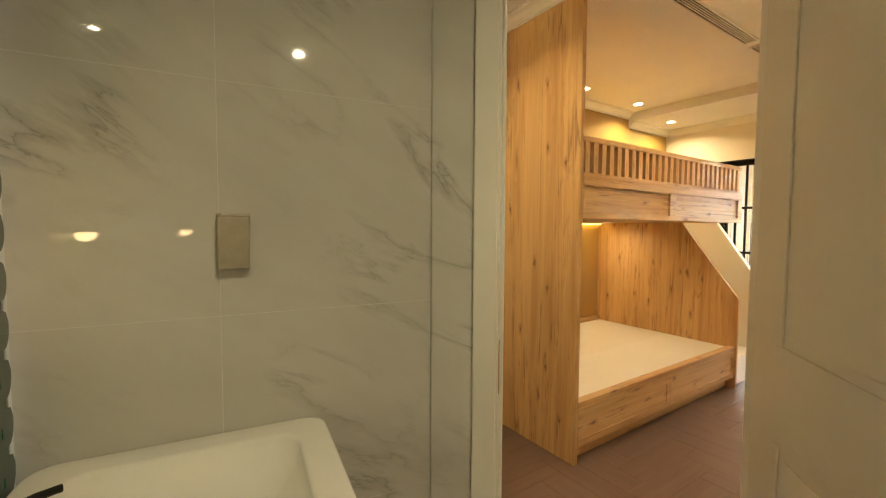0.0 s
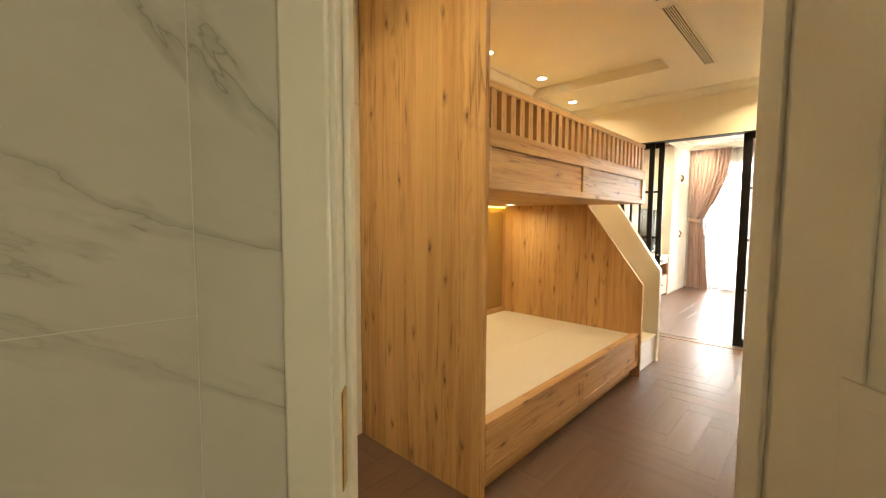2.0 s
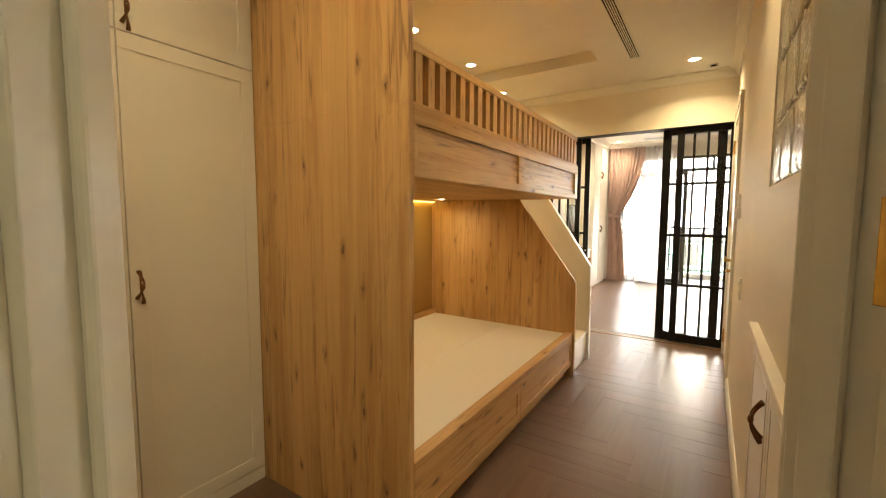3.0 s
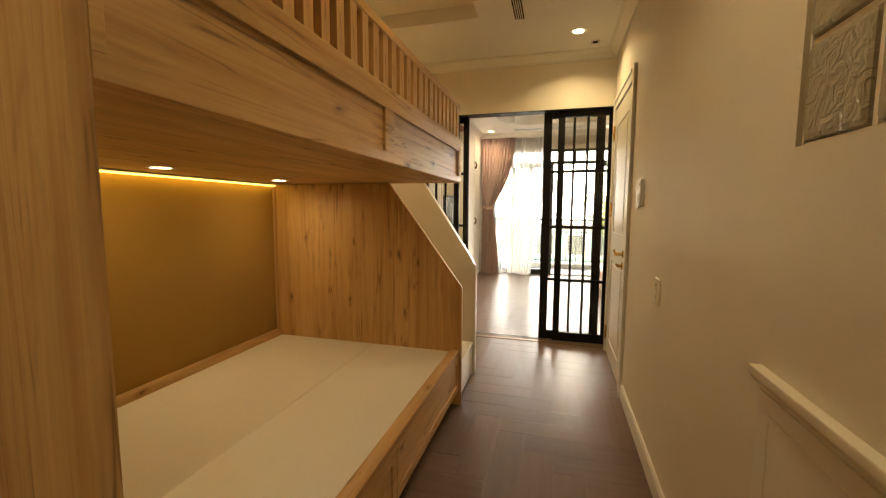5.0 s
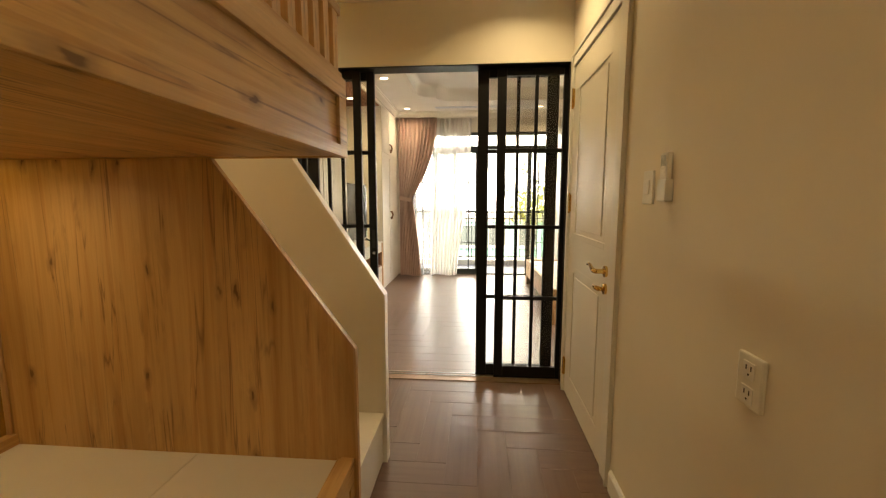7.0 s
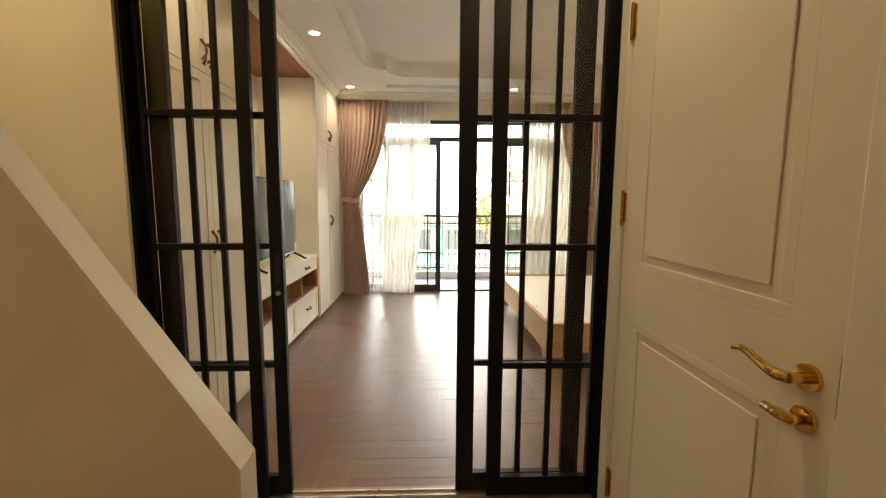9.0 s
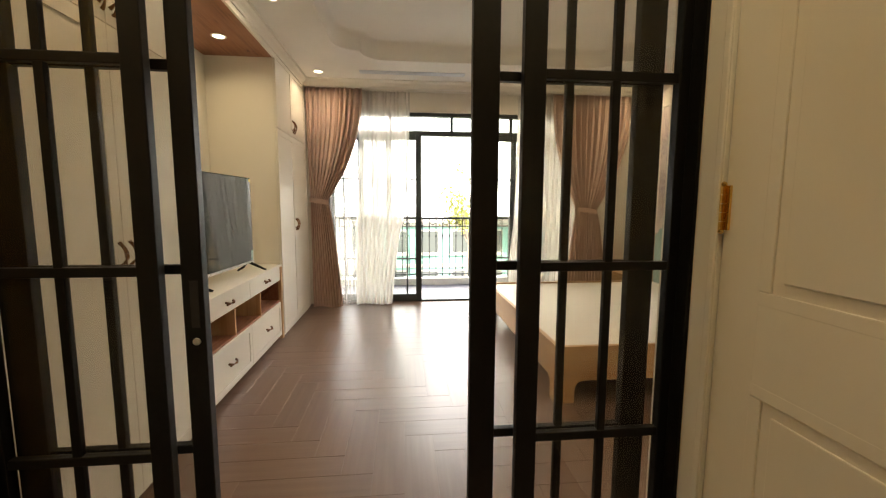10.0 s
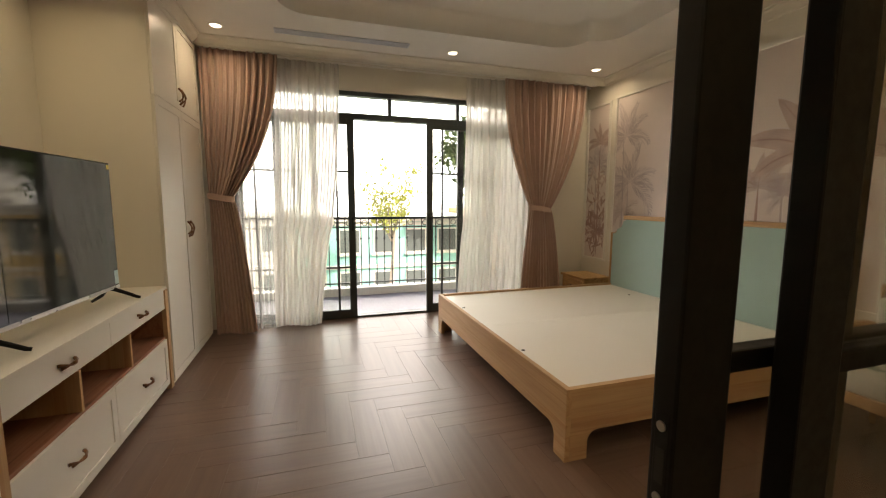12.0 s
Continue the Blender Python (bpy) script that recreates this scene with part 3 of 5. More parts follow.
def bowl_body(x0, y0, x1, y1, top, depth):
    """A ceramic basin: outer wall, soft rim, and a bowl that sinks in steps."""
    bm = bmesh.new()
    loops = []
    for inset, z, r in ((0.03, top - depth - 0.05, 0.03), (0.004, top - 0.03, 0.05), (0.0, top - 0.008, 0.055), (0.006, top - 0.001, 0.055), (0.012, top, 0.055), (0.072, top, 0.06), (0.078, top - 0.003, 0.06), (0.081, top - 0.012, 0.06), (0.092, top - 0.06, 0.06), (0.155, top - depth * 0.85, 0.06), (0.19, top - depth, 0.05)):
        loops.append([bm.verts.new((x, y, z)) for x, y in rounded_rect(x0 + inset, y0 + inset, x1 - inset, y1 - inset, r)])
    n = len(loops[0])
    for a, b in zip(loops, loops[1:]):
        for i in range(n):
            bm.faces.new((a[i], a[(i + 1) % n], b[(i + 1) % n], b[i]))
    bm.faces.new(loops[0]), bm.faces.new(loops[-1])
    bmesh.ops.recalc_face_normals(bm, faces=bm.faces)
    bmesh.ops.transform(bm, matrix=MARB, verts=bm.verts)
    return bm


part("bowl", bowl_body(-1.005, -0.56, -0.362, -0.003, 0.85, 0.13), CERAMIC, basin, smooth=True)
bm = bmesh.new()
rod(bm, (0.97, 1.5, 0.7215), (0.97, 1.5, 0.725), 0.022, 14)
part("drain", bm, STEEL, basin, "steel drain")
part("pedestal", prism(rounded_rect(0.82, 1.45, 1.14, 1.75, 0.06), "z", 0, 0.675), CERAMIC, basin)
tap = thing("basin_tap", (0.715, 1.62, 0.85), "dark metal tap at the basin edge", "tap")
part("body", rod(rod(bmesh.new(), (0.715, 1.62, 0.849), (0.715, 1.62, 0.86), 0.026, 16), (0.715, 1.62, 0.86), (0.715, 1.62, 0.89), 0.016, 16), BLACK, tap)
part("lever", tube([(0.715, 1.62, 0.887), (0.74, 1.63, 0.89), (0.775, 1.645, 0.888)], 0.008), BLACK, tap)

# small square switch box on the marble
sw = thing("cover_plate", (1.1, 1.78, 1.36), "bronze-tinted metal cover box on the marble", "cover plate")
part("box", block(-0.622, -0.040, 1.285, -0.548, 0.001, 1.42, bevel=0.003, m=MARB), plain("satin champagne metal", (0.46, 0.41, 0.31), 0.35, 0.4), sw)
part("lip", block(-0.624, -0.044, 1.42, -0.546, 0.001, 1.428, bevel=0.002, m=MARB), plain("champagne lip", (0.52, 0.47, 0.37), 0.3, 0.4), sw)


def downlight(x, y, z, watts, colour=WARM, radius=0.045, group="ceiling downlights", spread=150, label="lit round recessed ceiling downlight"):
    d = thing("downlight", (x, y, z), label, "downlight", group)
    bm = bmesh.new()
    lo, hi = [], []
    seg = 24
    for k in range(seg):
        c, s = math.cos(2 * math.pi * k / seg), math.sin(2 * math.pi * k / seg)
        lo.append([bm.verts.new((x + c * r, y + s * r, zz)) for r, zz in ((radius + 0.014, z), (radius + 0.012, z - 0.004), (radius, z - 0.003), (radius - 0.004, z))])
    for k in range(seg):
        a, b = lo[k], lo[(k + 1) % seg]
        for i in range(3):
            bm.faces.new((a[i], a[i + 1], b[i + 1], b[i]))
    part("ring", bm, TRIM, d)
    bm = bmesh.new()
    bmesh.ops.create_circle(bm, cap_ends=True, segments=24, radius=radius, matrix=Matrix.Translation((x, y, z - 0.0015)))
    part("diffuser", bm, LAMP_ON, d, "glowing warm diffuser")
    if watts:
        disc_lamp("lamp_down", x, y, z - 0.008, watts, radius, colour, spread)
    return d


downlight(1.225, 0.06, 2.55, 2.4, BATH, 0.028, spread=164)
# two half-dome lamps on the tiled wall
for y in (1.60, 0.64):
    lampx = thing("wall_lamp", (0.66, y, 1.37), "small warm lit half-dome wall lamp", "wall lamp", "mirror lamps")
    bm = bmesh.new()
    bmesh.ops.create_uvsphere(bm, u_segments=16, v_segments=10, radius=0.026, matrix=Matrix.Translation((0.69, y, 1.375)))
    bmesh.ops.bisect_plane(bm, geom=bm.verts[:] + bm.edges[:] + bm.faces[:], plane_co=(0, 0, 1.375), plane_no=(0, 0, 1), clear_outer=True)
    part("shade", bm, glowing("warm lamp glass", (1.0, 0.66, 0.30), 4.0), lampx)
    part("backplate", block(0.655, y - 0.02, 1.372, 0.685, y + 0.02, 1.385, bevel=0.004), BRASS, lampx)

# ---- bunk room ----


def recessed_front(parent, x0, z0, x1, z1, y, mat, edge=0.05, name="front"):
    """A shaker front facing -y: a flat field with a raised border."""
    f = part(name, block(x0, y + 0.006, z0, x1, y + 0.018, z1), mat, parent)
    bm = bmesh.new()
    for a in ((x0, z0, x1, z0 + edge), (x0, z1 - edge, x1, z1), (x0, z0 + edge, x0 + edge, z1 - edge), (x1 - edge, z0 + edge, x1, z1 - edge)):
        box(bm, a[0], y, a[1], a[2], y + 0.0065, a[3], bevel=0.0015)
    part("border", bm, mat, f)
    return f


BX0, BX1, BY = 2.925, 5.055, 2.105
bunk = thing("bunk_bed", (4.2, 2.8, 0), "knotty oak bunk bed with white platform and slatted guard rail", "bunk bed")
part("end_panel", block(2.895, BY, 0, BX0, 3.018, 1.7168, bevel=0.0006), OAKZ, bunk)
part("end_panel", block(2.895, BY, 1.7175, BX0, 3.018, HIGH, bevel=0.0006), OAKZ, bunk)
part("end_panel_back", block(2.90, 3.018, 0, BX0, YB, HIGH), OAKZ, bunk)
# lower box and drawers
part("plinth", block(BX0, BY + 0.06, 0, 5.03, BY + 0.08, 0.10), OAKX, bunk)
for x0, x1 in ((BX0 + 0.002, 3.963), (3.967, 5.03)):
    recessed_front(bunk, x0, 0.10, x1, 0.325, BY - 0.002, OAKX, 0.045, "drawer_front")
part("side_rail", block(BX0, BY - 0.004, 0.327, 5.03, BY + 0.045, 0.372, bevel=0.003), OAKX, bunk)
part("platform_edge", block(BX0, BY + 0.045, 0.33, 5.03, BY + 0.06, 0.366, bevel=0.002), OAKX, bunk)
for y0, y1 in ((BY + 0.06, 2.703), (2.7055, 3.45)):
    part("platform_board", block(BX0, y0, 0.33, 5.03, y1, 0.358, bevel=0.0015), BOARD, bunk, "white platform board")
part("back_rail", block(BX0, 3.445, 0.33, 5.03, 3.49, 0.40, bevel=0.003), OAKX, bunk)
part("headboard_cloth", block(BX0, 3.482, 0.40, 5.025, 3.525, 1.452, bevel=0.006), GOLD, bunk, "mustard gold padded back panel")
part("edge_bead", block(5.018, 3.462, 0.40, 5.028, 3.482, 1.452, bevel=0.002), PALEZ, bunk)
# far end panel with the sloped edge
slope = [(3.49, 0.0), (2.094, 0.0), (2.094, 0.782), (2.59, 1.452), (3.49, 1.452)]
part("stair_panel", prism(slope, "x", 5.03, 5.052), OAKZ, bunk)
edge = [(2.086, 0.0), (2.094, 0.0), (2.094, 0.782), (2.59, 1.452), (2.58, 1.452), (2.086, 0.785)]
part("edge_band", prism(edge, "x", 5.029, 5.053), PALEZ, bunk, "pale edge band")
# upper deck
part("deck_board", block(BX0, BY + 0.03, 1.457, BX1 - 0.02, YB - 0.01, 1.487), OAKX, bunk, "oak underside of the upper bunk")
part("deck_front", block(BX0, BY + 0.010, 1.452, BX1, BY + 0.03, 1.703), OAKX, bunk)
bm = bmesh.new()
for a in ((BX0, 1.452, BX1, 1.488), (BX0, 1.640, BX1, 1.705), (BX0, 1.488, 2.945, 1.640), (3.877, 1.488, 3.960, 1.640), (4.985, 1.488, BX1, 1.640)):
    box(bm, a[0], BY - 0.002, a[1], a[2], BY + 0.0105, a[3], bevel=0.002)
part("deck_border", bm, OAKX, bunk)
part("deck_end", block(BX1 - 0.02, BY + 0.03, 1.452, BX1, YB - 0.01, 1.703, bevel=0.002), OAKY, bunk)
part("top_rail", block(BX0, BY + 0.0, 1.893, BX1 - 0.03, BY + 0.045, 1.925, bevel=0.004), OAKX, bunk)
part("bottom_rail", block(BX0, BY + 0.0, 1.7055, BX1 - 0.03, BY + 0.045, 1.718, bevel=0.002), OAKX, bunk)
slat_mesh = bpy.data.meshes.new("slat")
bm = block(-0.0205, 0, 0, 0.0205, 0.04, 0.177, bevel=0.002)
bm.to_mesh(slat_mesh)
bm.free()
slat_mesh.materials.append(OAKZ)
for i in range(27):
    ob = new("slat", slat_mesh)
    ob.parent = bunk
    ob.location = Vector((2.964 + i * 0.0775, BY + 0.003, 1.7165)) - AT[bunk.name]
part("back_side_rail", block(BX1 - 0.075, BY + 0.045, 1.893, BX1 - 0.035, 2.45, 1.925, bevel=0.004), OAKY, bunk)
for y in (2.31, 2.40):
    part("slat", block(BX1 - 0.07, y, 1.702, BX1 - 0.04, y + 0.03, 1.894, bevel=0.002), OAKZ, bunk)
# stair behind the sloped panel
stair = thing("bunk_stair", (5.3, 2.6, 0), "white boxed stair with a sloping side panel", "stair")
side = [(3.45, 0.0), (2.105, 0.0), (2.105, 0.855), (2.68, 1.72), (3.45, 1.72)]
part("side_panel", prism(side, "x", 5.547, 5.602), CREAM, stair)
cap = [(2.097, 0.0), (2.105, 0.0), (2.105, 0.855), (2.68, 1.72), (2.67, 1.72), (2.097, 0.858)]
part("edge_band", prism(cap, "x", 5.546, 5.605), BOARD, stair, "white edge band")
for i in range(5):
    y0 = 2.11 + i * 0.225
    part("tread", block(5.054, y0, 0.242 + 0.235 * i, 5.545, y0 + 0.27, 0.262 + 0.235 * i, bevel=0.002), CREAM, stair)
    part("drawer_front" if i == 0 else "riser", block(5.056, y0 + 0.008, 0.008 if i == 0 else 0.027 + 0.235 * i, 5.544, y0 + 0.026, 0.240 + 0.235 * i, bevel=0.002), CREAM, stair)

# lamps under the deck
LEDGE = strip_lamp("lamp_strip", pose(3.97, 3.435, 1.446, 0, 0, 0), 1.95, 0.012, 0.28, AMBER)
led = thing("led_strip", (4.0, 3.46, 1.45), "glowing amber light strip under the upper bunk", "light strip")
part("channel", block(BX0, 3.43, 1.448, 5.02, 3.456, 1.457), STEEL, led)
part("diffuser", block(BX0, 3.456, 1.440, 5.02, 3.479, 1.455, bevel=0.003), LED_ON, led, "glowing amber diffuser")
for x in (3.90, 4.68):
    downlight(x, 3.16, 1.456, 0.35, WARM, 0.042, "bunk downlights", 160, "lit round spotlight under the upper bunk")

# wardrobe of two doors with top cupboards
wardrobe = thing("wardrobe", (2.4, 3.4, 0), "warm white built-in wardrobe with bronze handles", "wardrobe")
part("body", block(1.81, 3.041, 0.0, 2.89, YB - 0.002, HIGH - 0.004), CREAM, wardrobe)
part("plinth", block(1.81, 3.022, 0.0, 2.892, 3.041, 0.06), CREAM, wardrobe)


def pull(parent, x, y, z, out=-1, tall=True, label="twisted antique bronze handle"):
    """A bow handle of two slim strands with flared leaf ends, knotted at the middle, upright or level, standing out along y."""
    h = 0.060

    def at(side, bow, run):
        return (x + side, y + out * bow, z + run) if tall else (x + run, y + out * bow, z + side)

    grip = None
    for k in (-1, 1):
        pts, rad = [], []
        for i in range(13):
            f = -1 + 2 * i / 12
            pts.append(at(0.006 * k * math.cos(f * math.pi / 2 * 1.9) + 0.004 * k * f, 0.026 * (1 - f * f) + 0.003, f * h * (0.86 if k > 0 else 1.0) + 0.006 * k))
            rad.append(0.0036 + 0.0046 * abs(f) ** 3)
        strand = tube(pts, 0.004, 8, rad)
        if grip is None:
            grip = part("handle", strand, BRONZE, parent, label, True)
        else:
            part("strand", strand, BRONZE, grip, "", True)
    bm = bmesh.new()
    bmesh.ops.create_uvsphere(bm, u_segments=12, v_segments=8, radius=0.0105, matrix=Matrix.Translation(at(0, 0.029, 0.0)) @ Matrix.Diagonal((0.85, 0.75, 1.35, 1) if tall else (1.35, 0.75, 0.85, 1)))
    part("knot", bm, BRONZE, grip, "", True)
    return grip


for x0, x1, hx in ((1.812, 2.366, 2.335), (2.370, 2.892, 2.398)):
    d = recessed_front(wardrobe, x0, 0.065, x1, 1.975, 3.02, CREAM, 0.06, "door")
    if x0 > 2:
        pull(d, hx, 3.018, 1.04)
    d = recessed_front(wardrobe, x0, 1.98, x1, HIGH - 0.08, 3.02, CREAM, 0.06, "door")
    if x0 > 2:
        pull(d, hx, 3.018, 2.05)

# low cabinet under the glass blocks
low = thing("low_cabinet", (3.2, 1.08, 0), "low cream cabinet with a bronze handle in the wall", "cabinet")
part("body", block(2.71, YR - 0.002, 0.0, 3.585, YR + 0.003, 0.905), DOOR, low)
part("ledge", prism([(YR, 0.885), (YR + 0.014, 0.893), (YR + 0.028, 0.912), (YR + 0.028, 0.932), (YR, 0.932)], "x", 2.70, 3.59, 0.004), WALL, low, "moulded top ledge")
for x0, x1, hx in ((2.72, 3.10, 3.06), (3.104, 3.575, 3.17)):
    d = part("door", block(x0, YR + 0.003, 0.09, x1, YR + 0.009, 0.880, bevel=0.002), DOOR, low)
    bm = bmesh.new()
    for a in ((x0 + 0.04, 0.13, x1 - 0.04, 0.145), (x0 + 0.04, 0.825, x1 - 0.04, 0.84), (x0 + 0.04, 0.145, x0 + 0.055, 0.825), (x1 - 0.055, 0.145, x1 - 0.04, 0.825)):
        box(bm, a[0], YR + 0.009, a[1], a[2], YR + 0.0105, a[3], bevel=0.0006)
    part("moulding", bm, DOOR, d)
    if x0 > 3:
        pull(d, hx, YR + 0.010, 0.735, 1)

# glass blocks
window_blocks = thing("window_glass_blocks", (3.13, 1.0, 1.413), "window of rippled clear glass blocks in the wall", "window", kind="structure")
gm = bpy.data.meshes.new("glass_block")
bm = block(-0.092, -0.045, -0.092, 0.092, 0.045, 0.092, bevel=0.012)
bm.to_mesh(gm)
bm.free()
gm.materials.append(BLOCK)
for i in range(4):
    for k in range(4):
        ob = new("glass_block", gm)
        ob.parent = window_blocks
        ob.location = Vector((3.43 - 0.2 * i, 0.996, 1.513 + 0.2 * k)) - AT[window_blocks.name]
bm = bmesh.new()
for i in range(5):
    box(bm, 3.53 - 0.2 * i - 0.006, 0.95, 1.413, 3.53 - 0.2 * i + 0.006, 1.034, 2.213)
    box(bm, 2.73, 0.952, 1.413 + 0.2 * i - 0.006, 3.53, 1.032, 1.413 + 0.2 * i + 0.006)
part("joint", bm, WALL, window_blocks)

# hinged door in the corridor wall
frame_2 = thing("door_frame_corridor", (6.0, YR, 0), "cream painted door frame with moulded casing", "door frame", kind="structure")
for a in ((5.45, 0, 5.562, 2.225), (6.415, 0, 6.495, 2.225), (5.562, 2.145, 6.415, 2.225)):
    bm = box(block(a[0], YR, a[1], a[2], YR + 0.014, a[3], bevel=0.003), a[0], YR + 0.014, a[1] if a[0] != 5.562 else a[3] - 0.022, a[0] + 0.02 if a[0] != 5.562 else a[2], YR + 0.022, a[3], bevel=0.003)
    part("casing", bm, TRIM, frame_2)
for a in ((5.556, 0, 5.566, 2.16), (6.412, 0, 6.424, 2.16), (5.566, 2.142, 6.412, 2.16)):
    part("jamb", block(a[0], 0.925, a[1], a[2], YR - 0.001, a[3]), TRIM, frame_2)
CORR = pose(6.409, YR + 0.004, 0, 0, 0, 180) @ Matrix.Diagonal((1, -1, 1, 1))
door_2 = panel_door("door_corridor", (6.0, YR, 0), CORR, 0.840, 2.138, "closed cream panelled door with brass handles")
HC = pose(6.411, YR + 0.006, 0)
for z in (0.185, 1.29, 1.95):
    hinge(door_2, HC, z)


def lever(parent, x, y, z):
    b = part("rosette", rod(rod(bmesh.new(), (x, y, z), (x, y + 0.010, z), 0.027, 20), (x, y + 0.010, z), (x, y + 0.045, z), 0.011, 14), BRASS, parent, "polished brass rosette", False)
    part("lever", tube([(x, y + 0.045, z), (x + 0.02, y + 0.052, z), (x + 0.05, y + 0.052, z + 0.004), (x + 0.09, y + 0.050, z + 0.016), (x + 0.115, y + 0.050, z + 0.020), (x + 0.135, y + 0.052, z + 0.012)], 0.009, 10, [0.011, 0.012, 0.010, 0.0085, 0.0075, 0.006]), BRASS, b, "curved brass lever", True)


lever(door_2, 5.625, YR + 0.004, 0.974)
b = part("rosette", rod(bmesh.new(), (5.625, YR + 0.004, 0.89), (5.625, YR + 0.014, 0.89), 0.026, 20), BRASS, door_2)
part("thumb_turn", tube([(5.625, YR + 0.014, 0.89), (5.625, YR + 0.035, 0.89), (5.65, YR + 0.04, 0.89), (5.685, YR + 0.04, 0.89)], 0.010, 10, [0.010, 0.012, 0.012, 0.009]), BRASS, b, "", True)
part("latch_plate", block(5.564, YR - 0.001, 0.92, 5.570, YR + 0.007, 1.04), STEEL, door_2)

# wall fittings
sock = thing("wall_socket", (4.588, YR, 0.9), "white double power socket on the wall", "wall socket")
part("plate", block(4.546, YR, 0.848, 4.630, YR + 0.011, 0.968, bevel=0.0045), WALL2, sock)
for z in (0.876, 0.932):
    o = part("outlet", block(4.570, YR + 0.0105, z - 0.020, 4.608, YR + 0.0125, z + 0.020, bevel=0.004), PLASTIC, sock)
    bm = bmesh.new()
    for x in (4.581, 4.597):
        box(bm, x - 0.0018, YR + 0.0122, z + 0.001, x + 0.0018, YR + 0.0130, z + 0.012)
    rod(bm, (4.589, YR + 0.0122, z - 0.009), (4.589, YR + 0.0130, z - 0.009), 0.0028, 10)
    # dark pieces on the outlet stand for the shade in its holes
    part("slot", bm, NEAR_BLACK, o)
remote = thing("remote_holder", (5.05, YR, 1.38), "white air-conditioner remote in a wall cradle", "remote control")
part("cradle", block(5.022, YR, 1.305, 5.082, YR + 0.026, 1.375, bevel=0.004), PLASTIC, remote)
r = part("remote", block(5.028, YR + 0.004, 1.325, 5.076, YR + 0.022, 1.460, bevel=0.005), PLASTIC, remote)
part("display", block(5.035, YR + 0.0215, 1.415, 5.069, YR + 0.0230, 1.452), plain("grey display", (0.46, 0.48, 0.44), 0.25), r)
bm = bmesh.new()
for i in range(3):
    box(bm, 5.040, YR + 0.0215, 1.378 + i * 0.016, 5.064, YR + 0.0232, 1.387 + i * 0.016, bevel=0.001)
part("button", bm, PLASTIC, r)
sw2 = thing("light_switch", (5.22, YR, 1.36), "white rocker light switch", "light switch")
part("plate", block(5.160, YR, 1.295, 5.244, YR + 0.007, 1.413, bevel=0.003), PLASTIC, sw2)
part("rocker", block(5.185, YR + 0.0065, 1.330, 5.220, YR + 0.010, 1.380, bevel=0.002), PLASTIC, sw2)

# ceiling vents and detector


def vent(name, x0, y0, x1, y1, z, along, n, label, tint):
    """A linear air diffuser: frame, slats, and a near-black sheet for the shade behind them."""
    v = thing(name, ((x0 + x1) / 2, (y0 + y1) / 2, z), label, "air vent", "ceiling vents")
    part("backing", block(x0 + 0.01, y0 + 0.01, z - 0.003, x1 - 0.01, y1 - 0.01, z - 0.001), NEAR_BLACK, v)
    bm = bmesh.new()
    t = 0.012
    for a in ((x0, y0, x1, y0 + t), (x0, y1 - t, x1, y1), (x0, y0 + t, x0 + t, y1 - t), (x1 - t, y0 + t, x1, y1 - t)):
        box(bm, a[0], a[1], z - 0.010, a[2], a[3], z - 0.0005, bevel=0.002)
    part("frame", bm, tint, v)
    for i in range(n):
        f = (i + 1) / (n + 1)
        if along == "x":
            yy = y0 + t + (y1 - y0 - 2 * t) * f
            part("slat", block(x0 + t, yy - 0.003, z - 0.007, x1 - t, yy + 0.003, z - 0.003), tint, v)
        else:
            xx = x0 + t + (x1 - x0 - 2 * t) * f
            part("slat", block(xx - 0.0035, y0 + t, z - 0.009, xx + 0.0035, y1 - t, z - 0.003), tint, v)
    return v


vent("ceiling_vent", 4.41, 1.775, 5.72, 1.868, LOW, "x", 4, "long white linear ceiling air diffuser", CEIL)
vent("ceiling_vent", 3.0, 1.775, 4.32, 1.868, LOW, "x", 4, "long white linear ceiling air diffuser", CEIL)
det = thing("sensor", (6.30, 1.25, LOW), "small white ceiling sensor box", "sensor")
part("case", block(6.26, 1.215, LOW - 0.03, 6.34, 1.285, LOW, bevel=0.004), PLASTIC, det)
part("lens", block(6.257, 1.23, LOW - 0.024, 6.261, 1.27, LOW - 0.008), NEAR_BLACK, det)

downlight(4.44, 3.27, HIGH, 1.65, spread=134)
downlight(5.35, 3.25, HIGH, 1.65, spread=134)
downlight(6.04, 3.24, LOW, 1.75)
downlight(6.04, 1.395, LOW, 2.15, spread=134)
# added lamp without a known fitting, brightens the wardrobe and end panel
downlight(2.12, 2.12, HIGH, 2.6, spread=140)
downlight(3.55, 1.40, LOW, 1.35, spread=134)

# ---- sliding doors ----


